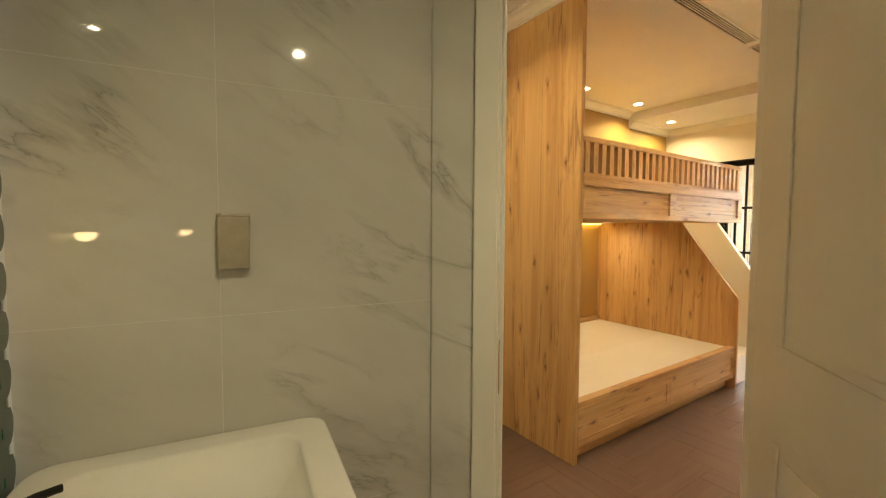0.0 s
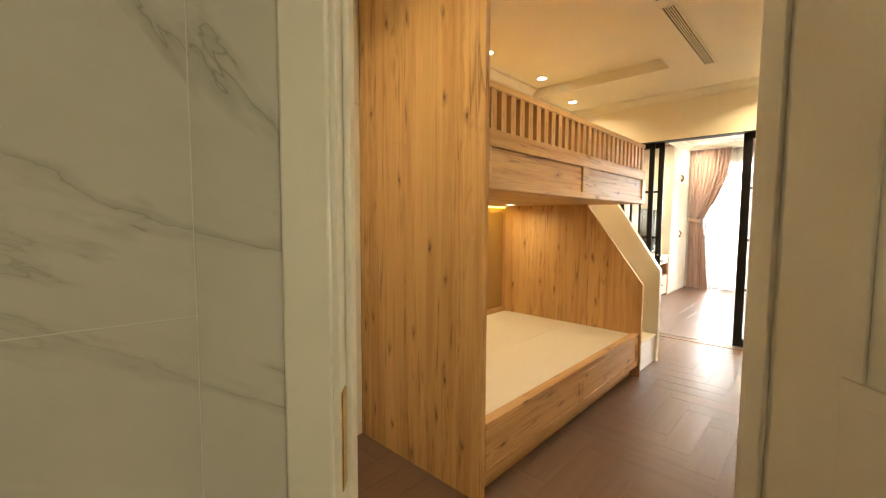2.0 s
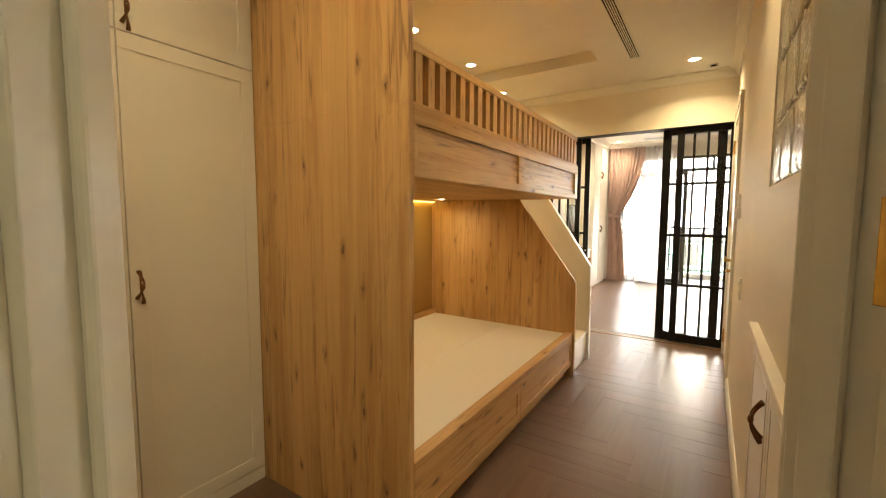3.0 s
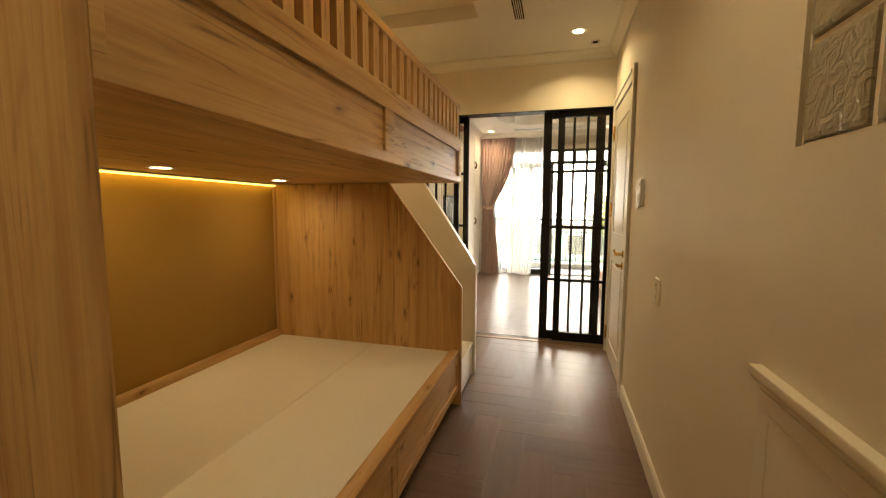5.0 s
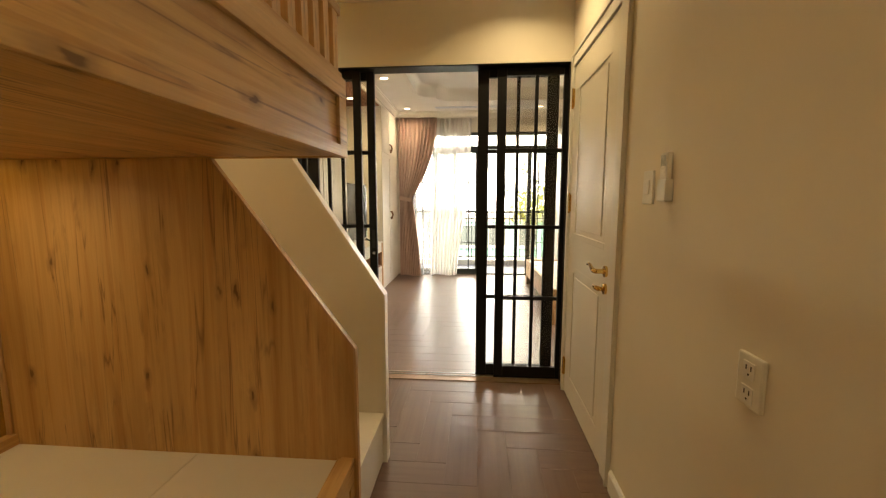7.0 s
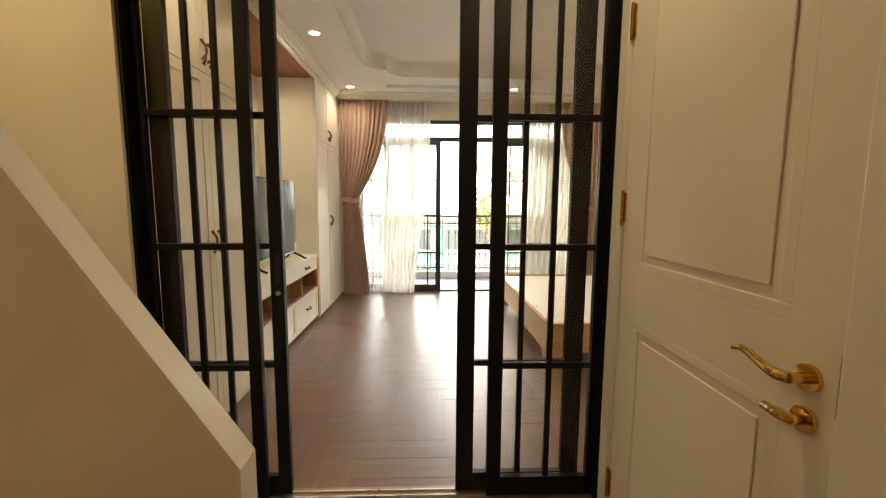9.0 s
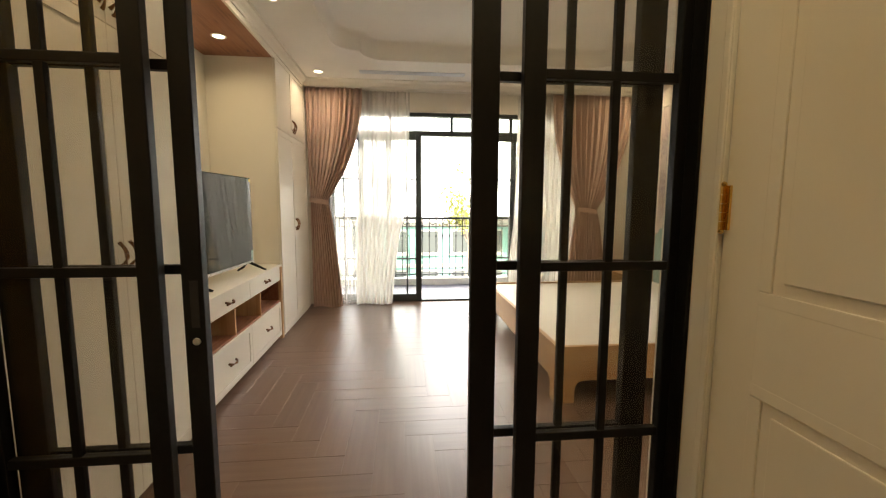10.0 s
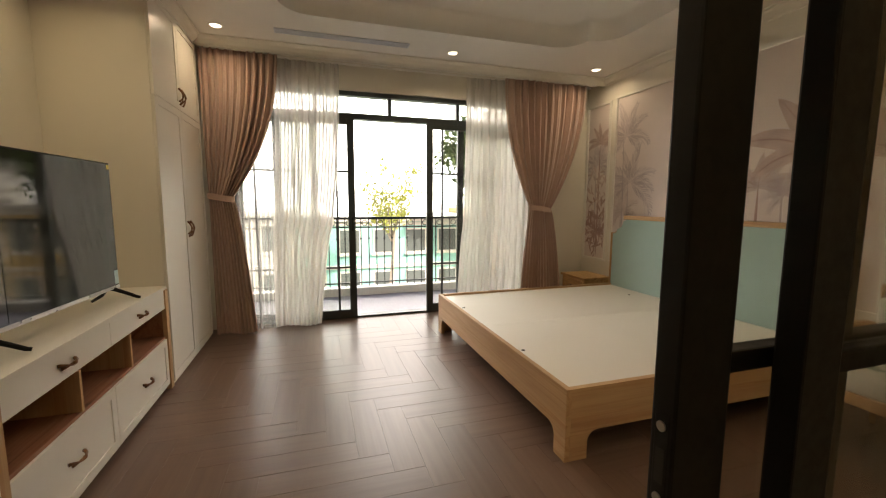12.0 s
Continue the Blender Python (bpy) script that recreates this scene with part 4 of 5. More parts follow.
def sliding_leaf(y0, y1, x, label, low, high, mid):
    """One glazed leaf with a black frame, an upright bar and three cross bars."""
    leaf = thing("sliding_door", (x, (y0 + y1) / 2, 0), label, "sliding door", "sliding glass doors")
    d = 0.032
    z0, z1 = 0.012, 2.20
    for a in ((y0, z0, y0 + low, z1), (y1 - high, z0, y1, z1)):
        part("stile", block(x, a[0], a[1], x + d, a[2], a[3], bevel=0.003), BLACK, leaf)
    for za, zb in ((z0, z0 + 0.085), (z1 - 0.055, z1)):
        part("rail", block(x + 0.001, y0 + low, za, x + d - 0.001, y1 - high, zb, bevel=0.003), BLACK, leaf)
    for z in (0.608, 1.120, 1.648):
        part("cross_bar", block(x + 0.004, y0 + low, z - 0.013, x + d - 0.004, y1 - high, z + 0.013, bevel=0.003), BLACK, leaf)
    yy = mid
    part("upright_bar", block(x + 0.006, yy - 0.0115, z0 + 0.08, x + d - 0.006, yy + 0.0115, z1 - 0.05, bevel=0.003), BLACK, leaf)
    p = part("pane", block(x + d / 2 - 0.003, y0 + low - 0.005, z0 + 0.07, x + d / 2 + 0.003, y1 - high + 0.005, z1 - 0.04), SMOKY, leaf, "clear glass pane")
    p.visible_shadow = False
    return leaf


L1 = sliding_leaf(2.481, 2.929, 6.566, "black-framed glass sliding door pushed open", 0.053, 0.038, 2.722)
L2 = sliding_leaf(2.389, 2.893, 6.601, "black-framed glass sliding door with a recessed lock", 0.055, 0.079, 2.632)
R1 = sliding_leaf(1.047, 1.526, 6.566, "black-framed glass sliding door beside the wall", 0.036, 0.062, 1.261)
R2 = sliding_leaf(1.107, 1.659, 6.601, "black-framed glass sliding door with an edge latch", 0.078, 0.076, 1.380)
# a dark plate on the stile stands for the shaded hollow of the pull
lk = part("recessed_pull", block(6.5995, 2.402, 0.96, 6.602, 2.424, 1.09, bevel=0.001), NEAR_BLACK, L2)
bm = bmesh.new()
rod(bm, (6.6015, 2.413, 0.922), (6.597, 2.413, 0.922), 0.010, 16)
part("keyhole", bm, STEEL, L2, "steel key cylinder")
part("edge_latch", block(6.607, 1.656, 0.952, 6.627, 1.6595, 1.068, bevel=0.001), BLACK, R2)
# dark plate in place of the shade inside the slot
part("latch_slot", block(6.611, 1.659, 0.984, 6.623, 1.6602, 1.026), NEAR_BLACK, R2)
bm = bmesh.new()
for z in (0.966, 1.052):
    rod(bm, (6.617, 1.659, z), (6.617, 1.6615, z), 0.006, 12)
part("screw", bm, STEEL, R2)
track = thing("sliding_track", (6.57, 2.0, 0), "bronze aluminium floor track of the sliding doors", "door track", kind="structure")
part("sill", block(6.50, YR, 0.0, 6.645, 2.929, 0.006, bevel=0.001), plain("bronze aluminium", (0.30, 0.20, 0.13), 0.4, 0.7), track)
for x in (6.582, 6.617):
    part("rib", block(x - 0.004, YR, 0.006, x + 0.004, 2.929, 0.012), STEEL, track)
head = thing("sliding_head", (6.57, 2.0, 2.2), "black head track of the sliding doors", "door track", kind="structure")
part("head_rail", block(6.505, YR, 2.199, 6.645, 2.929, 2.206), BLACK, head)
for y in (YR, 2.917):
    part("side_jamb", block(6.515, y, 0.012, 6.563, y + 0.012, 2.199, bevel=0.002), BLACK, head)

# ---- bedroom: cupboards and television ----
CY = 3.005


def tall_cupboard(x0, x1, label):
    c = thing("tall_cupboard", ((x0 + x1) / 2, 3.3, 0), label, "cupboard", "tall cupboards")
    part("body", block(x0, CY + 0.02, 0.0, x1, 3.619, RIM - 0.002), CREAM, c)
    mid = (x0 + x1) / 2
    for a, b, hx in ((x0 + 0.002, mid - 0.0015, mid - 0.032), (mid + 0.0015, x1 - 0.002, mid + 0.032)):
        d = recessed_front(c, a, 0.03, b, 1.996, CY, CREAM, 0.055, "door")
        pull(d, hx, CY - 0.002, 1.08)
        d = recessed_front(c, a, 2.001, b, RIM - 0.055, CY, CREAM, 0.055, "door")
        pull(d, hx, CY - 0.002, 2.105)
    return c


tall_cupboard(9.478, 10.60, "tall warm white cupboard with bronze handles beside the curtain")
tall_cupboard(XW1 + 0.03, 7.845, "tall warm white cupboard with bronze handles by the sliding doors")
niche = thing("niche_soffit", (8.6, 3.3, 2.62), "reddish wooden soffit over the television niche", "soffit")
part("board", block(7.847, CY + 0.02, 2.62, 9.476, 3.619, 2.645), RUST, niche)
part("fascia", block(7.847, CY, 2.62, 9.476, CY + 0.02, RIM - 0.002), CREAM, niche)
downlight(9.03, 3.30, 2.62, 0.8, WARM)
downlight(8.28, 3.30, 2.62, 0.8, WARM)

UX0, UX1, UY = 7.848, 9.475, 3.02
unit = thing("tv_cabinet", (8.5, 3.2, 0), "low white television cabinet with drawers and walnut open shelves", "tv cabinet")
part("top", block(UX0, UY - 0.004, 0.698, UX1, 3.618, 0.72, bevel=0.002), CREAM, unit)
for x0, x1 in ((UX0, UX0 + 0.05), (UX1 - 0.05, UX1)):
    part("side_post", block(x0, UY - 0.008, 0.0, x1, UY + 0.02, 0.698, bevel=0.002), PALEZ, unit)
part("back", block(UX0 + 0.05, 3.59, 0.05, UX1 - 0.05, 3.615, 0.698), RUST, unit)
part("shelf", block(UX0 + 0.05, UY + 0.01, 0.362, UX1 - 0.05, 3.59, 0.378), RUST, unit)
part("lower_box", block(UX0 + 0.05, UY + 0.02, 0.06, UX1 - 0.05, 3.59, 0.362), CREAM, unit)
part("upper_box", block(UX0 + 0.05, UY + 0.02, 0.572, UX1 - 0.05, 3.59, 0.698), CREAM, unit)
part("shelf_ceiling", block(UX0 + 0.05, UY + 0.012, 0.564, UX1 - 0.05, 3.59, 0.5715), RUST, unit)
for x0, x1 in ((UX0, UX0 + 0.05), (UX1 - 0.05, UX1)):
    part("side_board", block(x0, UY + 0.02, 0.0, x1, 3.618, 0.698), RUST, unit)
for x in (8.365, 8.875):
    part("divider", block(x, UY + 0.002, 0.378, x + 0.018, 3.59, 0.564, bevel=0.001), PALEZ, unit)
mx = (UX0 + UX1) / 2
for x0, x1 in ((UX0 + 0.052, mx - 0.002), (mx + 0.002, UX1 - 0.052)):
    d = part("drawer", block(x0, UY, 0.572, x1, UY + 0.018, 0.697, bevel=0.0015), CREAM, unit)
    pull(d, (x0 + x1) / 2, UY - 0.002, 0.635, -1, False)
    d = recessed_front(unit, x0, 0.042, x1, 0.360, UY, CREAM, 0.045, "drawer")
    pull(d, (x0 + x1) / 2, UY - 0.002, 0.215, -1, False)

tv = thing("television", (8.63, 3.18, 0.72), "large black flat television on two feet, screen off", "television")
TX0, TX1, TY = 8.095, 9.095, 3.19
part("case", block(TX0, TY, 0.795, TX1, TY + 0.03, 1.510, bevel=0.004), BLACK, tv)
part("back_bulge", block(TX0 + 0.2, TY + 0.03, 0.80, TX1 - 0.2, TY + 0.075, 1.2, bevel=0.012), BLACK, tv)
part("screen", block(TX0 + 0.008, TY - 0.0015, 0.815, TX1 - 0.008, TY + 0.002, 1.502), SCREEN, tv, "glossy black screen")
part("bottom_strip", block(TX0, TY - 0.003, 0.795, TX1, TY + 0.001, 0.813, bevel=0.001), STEEL, tv, "silver bottom strip")
for x in (8.15, 9.04):
    part("foot", tube([(x - 0.01, TY + 0.03, 0.80), (x, TY + 0.0, 0.793), (x + 0.025, TY - 0.05, 0.762), (x + 0.045, TY - 0.09, 0.735), (x + 0.052, TY - 0.105, 0.730)], 0.011, 8, [0.010, 0.012, 0.0105, 0.0095, 0.008]), BLACK, tv, "black splayed foot", True)
    part("foot", tube([(x - 0.012, TY + 0.03, 0.80), (x - 0.012, TY + 0.06, 0.76), (x - 0.012, TY + 0.11, 0.729)], 0.011, 8, [0.010, 0.0095, 0.008]), BLACK, tv, "black splayed foot", True)
film_mat = plain("milky protective film", (0.030, 0.032, 0.028), 0.05, 0.0, 0.3, 7)
film_mat.node_tree.nodes["Principled BSDF"].inputs["Specular IOR Level"].default_value = 0.65
part("protective_film", block(TX0 + 0.17, TY - 0.0032, 0.817, TX1 - 0.095, TY - 0.002, 1.500), film_mat, tv, "milky protective film left on the screen")
part("sticker", block(TX1 - 0.045, TY - 0.003, 0.82, TX1 - 0.008, TY - 0.0016, 0.90), plain("pale sticker", (0.55, 0.72, 0.70), 0.4), tv, "pale energy sticker")
part("sticker", block(TX1 - 0.03, TY - 0.003, 1.475, TX1 - 0.008, TY - 0.0016, 1.498), plain("yellow sticker", (0.75, 0.52, 0.05), 0.4), tv, "small yellow sticker")
tv.matrix_world = Matrix.Translation((TX0, TY, 0)) @ Matrix.Rotation(radians(-3.1), 4, "Z") @ Matrix.Translation((-TX0, -TY, 0)) @ Matrix.Translation(AT[tv.name])

# ---- bedroom: double bed ----
bed = thing("double_bed", (9.0, -0.2, 0), "pale oak double bed frame with white slats and no mattress", "bed")
PX0, PX1, PY0, PY1 = 7.92, 10.12, -1.185, 0.869


def bed_side(axis, a, b, face):
    """A deep side board whose ends drop into bracket feet."""
    h, foot, r = 0.15, 0.10, 0.06
    pts = [(a, 0.0), (a + foot, 0.0)]
    pts += [(a + foot + r - r * math.cos(t), h - r + r * math.sin(t)) for t in [math.pi / 2 * i / 5 for i in range(6)]]
    pts += [(b - foot - r + r * math.cos(t), h - r + r * math.sin(t)) for t in [math.pi / 2 * i / 5 for i in range(5, -1, -1)]]
    pts += [(b - foot, 0.0), (b, 0.0), (b, 0.382), (a, 0.382)]
    return prism(clean(pts), "y" if axis == "x" else "x", face, face + 0.03)


part("foot_board", bed_side("x", PX0, PX1, PY1 - 0.03), PALEX, bed)
part("side_board", bed_side("y", PY0, PY1 - 0.0305, PX0), PALEY, bed)
part("side_board", bed_side("y", PY0, PY1 - 0.0305, PX1 - 0.03), PALEY, bed)
for x0, x1 in ((PX0 + 0.03, 9.058), (9.061, PX1 - 0.03)):
    part("platform_board", block(x0, PY0, 0.345, x1, PY1 - 0.0305, 0.365, bevel=0.001), BOARD, bed, "white platform board")
bm = bmesh.new()
for x in (8.51, 9.60):
    for y in (0.79, -1.0):
        rod(bm, (x, y, 0.364), (x, y, 0.3675), 0.012, 14)
# dark discs on the boards stand for the shade in the finger holes
part("finger_hole", bm, NEAR_BLACK, bed)


def headboard(x0, x1):
    """The outline of the padded head: straight foot, curved shoulders and a flat crest, as (x, z)."""
    left = [(x0, 0.30), (x0, 0.95)]
    sh = [(0.035, 0.955), (0.06, 0.975), (0.07, 1.005), (0.10, 1.015), (0.13, 1.035), (0.15, 1.07), (0.155, 1.09), (0.185, 1.10), (0.20, 1.115)]
    left += [(x0 + p, q) for p, q in sh]
    right = [(x0 + x1 - p, q) for p, q in reversed(left)]
    return left + right


HX0, HX1 = 8.03, 10.11
outline = headboard(HX0, HX1)
part("head_panel", prism(outline, "y", PY0 - 0.06, PY0 - 0.005), MINT, bed, "mint green padded headboard")
big = [((x - 9.07) * 1.022 + 9.07, z + (0.022 if z > 0.5 else 0)) for x, z in outline]
part("head_border", prism(big, "y", PY0 - 0.075, PY0 - 0.0605), PALEX, bed, "pale oak border")
part("head_cap", block(HX0 + 0.17, PY0 - 0.085, 1.115, HX1 - 0.17, PY0 + 0.012, 1.158, bevel=0.008), PALEX, bed, "oak top rail")
for x in (HX0 - 0.026, HX1 + 0.010):
    part("head_post", block(x, PY0 - 0.07, 0.0, x + 0.016, PY0 + 0.0, 0.96, bevel=0.003), PALEZ, bed)


def nightstand(x0, x1):
    n = thing("nightstand", ((x0 + x1) / 2, -1.08, 0), "small oak nightstand with a drawer beside the bed", "nightstand")
    part("top", block(x0, YE + 0.02, 0.405, x1, -0.89, 0.43, bevel=0.004), OAKX, n)
    part("body", block(x0 + 0.02, YE + 0.03, 0.20, x1 - 0.02, -0.915, 0.405, bevel=0.002), OAKX, n)
    d = part("drawer", block(x0 + 0.035, -0.915, 0.225, x1 - 0.035, -0.900, 0.39, bevel=0.002), OAKX, n)
    bm = bmesh.new()
    bmesh.ops.create_uvsphere(bm, u_segments=10, v_segments=8, radius=0.012, matrix=Matrix.Translation(((x0 + x1) / 2, -0.888, 0.31)))
    part("knob", bm, BRONZE, d, "", True)
    for x in (x0 + 0.03, x1 - 0.06):
        for y in (YE + 0.04, -0.96):
            part("leg", block(x, y, 0, x + 0.03, y + 0.03, 0.20, bevel=0.003), OAKZ, n)
    return n


nightstand(10.20, 10.66)

# ---- armchair beside the bed ----
LEAFCLOTH = fabric("pale cotton printed with leaves", (0.62, 0.60, 0.52), 500)
PRINT = plain("grey green printed leaf", (0.12, 0.19, 0.15), 0.85)
AX, AY = 7.44, -0.78
chair = thing("armchair", (AX, AY, 0), "oak armchair with leaf-patterned cushions beside the bed", "armchair")
for sx in (-1, 1):
    x = AX + sx * 0.27
    part("front_leg", tube([(x, AY + 0.27, 0), (x, AY + 0.265, 0.34), (x, AY + 0.25, 0.60)], 0.02, 10, [0.014, 0.021, 0.018]), PALEZ, chair, "", True)
    part("rear_leg", tube([(x, AY - 0.33, 0), (x, AY - 0.25, 0.38), (x, AY - 0.30, 0.80)], 0.02, 10, [0.014, 0.021, 0.018]), PALEZ, chair, "", True)
    part("arm", tube([(x, AY + 0.30, 0.585), (x, AY + 0.26, 0.615), (x, AY + 0.05, 0.635), (x, AY - 0.18, 0.62), (x, AY - 0.275, 0.60)], 0.02, 10, [0.016, 0.024, 0.022, 0.02, 0.016]), PALEY, chair, "", True)
    part("side_rail", block(x - 0.014, AY - 0.26, 0.30, x + 0.014, AY + 0.27, 0.36, bevel=0.004), PALEY, chair)
part("front_rail", block(AX - 0.27, AY + 0.25, 0.30, AX + 0.27, AY + 0.28, 0.36, bevel=0.004), PALEX, chair)
part("top_rail", block(AX - 0.29, AY - 0.325, 0.77, AX + 0.29, AY - 0.285, 0.84, bevel=0.012), PALEX, chair)
seat = part("seat_cushion", block(AX - 0.25, AY - 0.24, 0.35, AX + 0.25, AY + 0.27, 0.47, bevel=0.035), LEAFCLOTH, chair, "leaf-patterned seat cushion", True)
back = part("back_cushion", block(AX - 0.25, AY - 0.29, 0.45, AX + 0.25, AY - 0.18, 0.78, bevel=0.035), LEAFCLOTH, chair, "leaf-patterned back cushion", True)


def printed_leaves(parent, n, seed, upright):
    """Sprays of small leaves that lie on a cushion's face."""
    rnd = random.Random(seed)
    bm = bmesh.new()
    for _ in range(n):
        u, v, a = AX + rnd.uniform(-0.19, 0.19), rnd.uniform(0, 1), rnd.uniform(0, 6.28)
        for k in range(-3, 4):
            c, s = math.cos(a + k * 0.38), math.sin(a + k * 0.38)
            pts = [(0.008, 0), (0.03, 0.006), (0.055, 0), (0.03, -0.006)]
            flat = [(u + p * c - q * s, p * s + q * c) for p, q in pts]
            bm.faces.new([bm.verts.new((x, AY - 0.1785, 0.53 + 0.18 * v + w) if upright else (x, AY - 0.15 + 0.33 * v + w, 0.4715)) for x, w in flat])
    part("leaf_print", bm, PRINT, parent)


printed_leaves(back, 22, 3, True)
printed_leaves(seat, 26, 6, False)

# ---- mural panels on the headboard wall ----
PAPER = plain("pale rose mural paper", (0.75, 0.66, 0.61), 0.7, 0, 0.08, 2.0)
INK = [plain("rose ink wash", (0.635, 0.49, 0.435), 0.75, 0, 0.3, 8), plain("mauve ink wash", (0.59, 0.50, 0.49), 0.75, 0, 0.3, 8), plain("pale ink wash", (0.665, 0.55, 0.505), 0.75, 0, 0.3, 8), plain("dark rose ink wash", (0.50, 0.345, 0.30), 0.75, 0, 0.3, 8)]


def blade(bm, x, z, ang, length, width, y, bend=0.0, n=9):
    """A flat pointed leaf on the wall plane, its rib bent by an angle from root to tip."""
    left, right = [], []
    px, pz = x, z
    for i in range(n + 1):
        f = i / n
        a = ang + bend * f
        w = width * math.sin(math.pi * min(1, 0.06 + 0.94 * f)) ** 0.7 * (1 - 0.25 * f) if 0 < i < n else 0.0012
        left.append((px - w * math.sin(a), pz + w * math.cos(a)))
        right.append((px + w * math.sin(a), pz - w * math.cos(a)))
        px, pz = px + length / n * math.cos(a), pz + length / n * math.sin(a)
    vl, vr = ([bm.verts.new((u, y, v)) for u, v in row] for row in (left, right))
    for i in range(n):
        bm.faces.new((vl[i], vl[i + 1], vr[i + 1], vr[i]))


def frond(bm, x, z, ang, length, y, rnd):
    """A feathered palm leaf: a bent rib with slim leaflets on both sides."""
    bend = -1.3 * math.cos(ang)
    n = 15
    px, pz = x, z
    for i in range(n):
        f = i / n
        a = ang + bend * f * f
        px, pz = px + length / n * math.cos(a), pz + length / n * math.sin(a)
        for side in (-1, 1):
            blade(bm, px, pz, a + side * rnd.uniform(0.55, 0.8), length * 0.36 * (1.05 - 0.8 * f), length * 0.013, y, -side * 0.35, 4)
    blade(bm, x, z, ang, length, 0.004, y, bend)


def mural(x0, x1, z0, z1, plants, seed):
    rnd = random.Random(seed)
    t = thing("mural_panel", ((x0 + x1) / 2, YE, z0), "rose and mauve tropical leaf mural in an ivory moulding", "wall panel", "mural panels")
    part("paper", block(x0, YE, z0, x1, YE + 0.003, z1), PAPER, t, "pale rose mural paper")
    bm = bmesh.new()
    for a in ((x0 - 0.03, z0 - 0.03, x1 + 0.03, z0), (x0 - 0.03, z1, x1 + 0.03, z1 + 0.03), (x0 - 0.03, z0, x0, z1), (x1, z0, x1 + 0.03, z1)):
        box(bm, a[0], YE, a[1], a[2], YE + 0.018, a[3], bevel=0.006)
    part("moulding", bm, TRIM, t, "ivory picture moulding")
    for i, (kind, ink, px, pz, size) in enumerate(plants):
        bm = bmesh.new()
        y = YE + 0.0034 + 0.0005 * i
        rib = None
        if kind == "palm":
            for k in range(8):
                frond(bm, px, pz, radians(-30 + 34 * k + rnd.uniform(-9, 9)), size * rnd.uniform(0.8, 1.1), y + 0.00004 * k, rnd)
            blade(bm, px, z0 + 0.02, radians(88), pz - z0, 0.012, y)
        elif kind == "banana":
            rib = bmesh.new()
            for k in range(7):
                a = radians(10 + 27 * k + rnd.uniform(-8, 8))
                long, bend = size * rnd.uniform(0.85, 1.15), -1.1 * math.cos(a)
                blade(bm, px, pz, a, long, size * rnd.uniform(0.12, 0.17), y + 0.00005 * k, bend, 12)
                blade(rib, px, pz, a, long, size * 0.012, y + 0.0004, bend, 12)
            blade(rib, px, z0 + 0.02, radians(90), pz - z0, 0.016, y + 0.0004)
        else:
            for k in range(34):
                a = rnd.uniform(0.2, 2.9)
                blade(bm, px + rnd.gauss(0, size * 0.35), pz + rnd.gauss(0, size * 0.45), a, size * rnd.uniform(0.25, 0.5), size * 0.045, y + 0.00001 * k, rnd.uniform(-0.8, 0.8), 5)
        for b, colour in ((bm, INK[ink]), (rib, INK[3])):
            if b is None:
                continue
            b.normal_update()
            for f in b.faces:
                if f.normal.y < 0:
                    f.normal_flip()
            for v in b.verts:
                v.co.x, v.co.z = min(max(v.co.x, x0 + 0.004), x1 - 0.004), min(max(v.co.z, z0 + 0.004), z1 - 0.004)
            tagged(part("painted_plant", b, colour, t), kind="stuff")
    return t


mural(10.37, 10.74, 0.62, 2.44, (("palm", 1, 10.55, 1.75, 0.34), ("banana", 0, 10.52, 2.0, 0.26), ("bush", 0, 10.55, 1.45, 0.3), ("bush", 3, 10.56, 1.05, 0.32), ("palm", 3, 10.52, 0.95, 0.25), ("bush", 3, 10.58, 0.8, 0.28)), 3)
mural(7.84, 10.24, 0.62, 2.46, (("palm", 1, 10.08, 2.02, 0.34), ("palm", 1, 10.0, 1.52, 0.42), ("palm", 2, 10.1, 1.2, 0.25), ("banana", 2, 8.62, 1.42, 0.30), ("banana", 0, 8.27, 1.66, 0.56), ("palm", 1, 8.42, 1.36, 0.22), ("palm", 2, 8.12, 1.3, 0.24)), 5)
mural(7.2, 7.7, 0.62, 2.44, (("banana", 0, 7.45, 1.65, 0.4), ("bush", 1, 7.4, 1.0, 0.3)), 8)

# ---- curtains ----


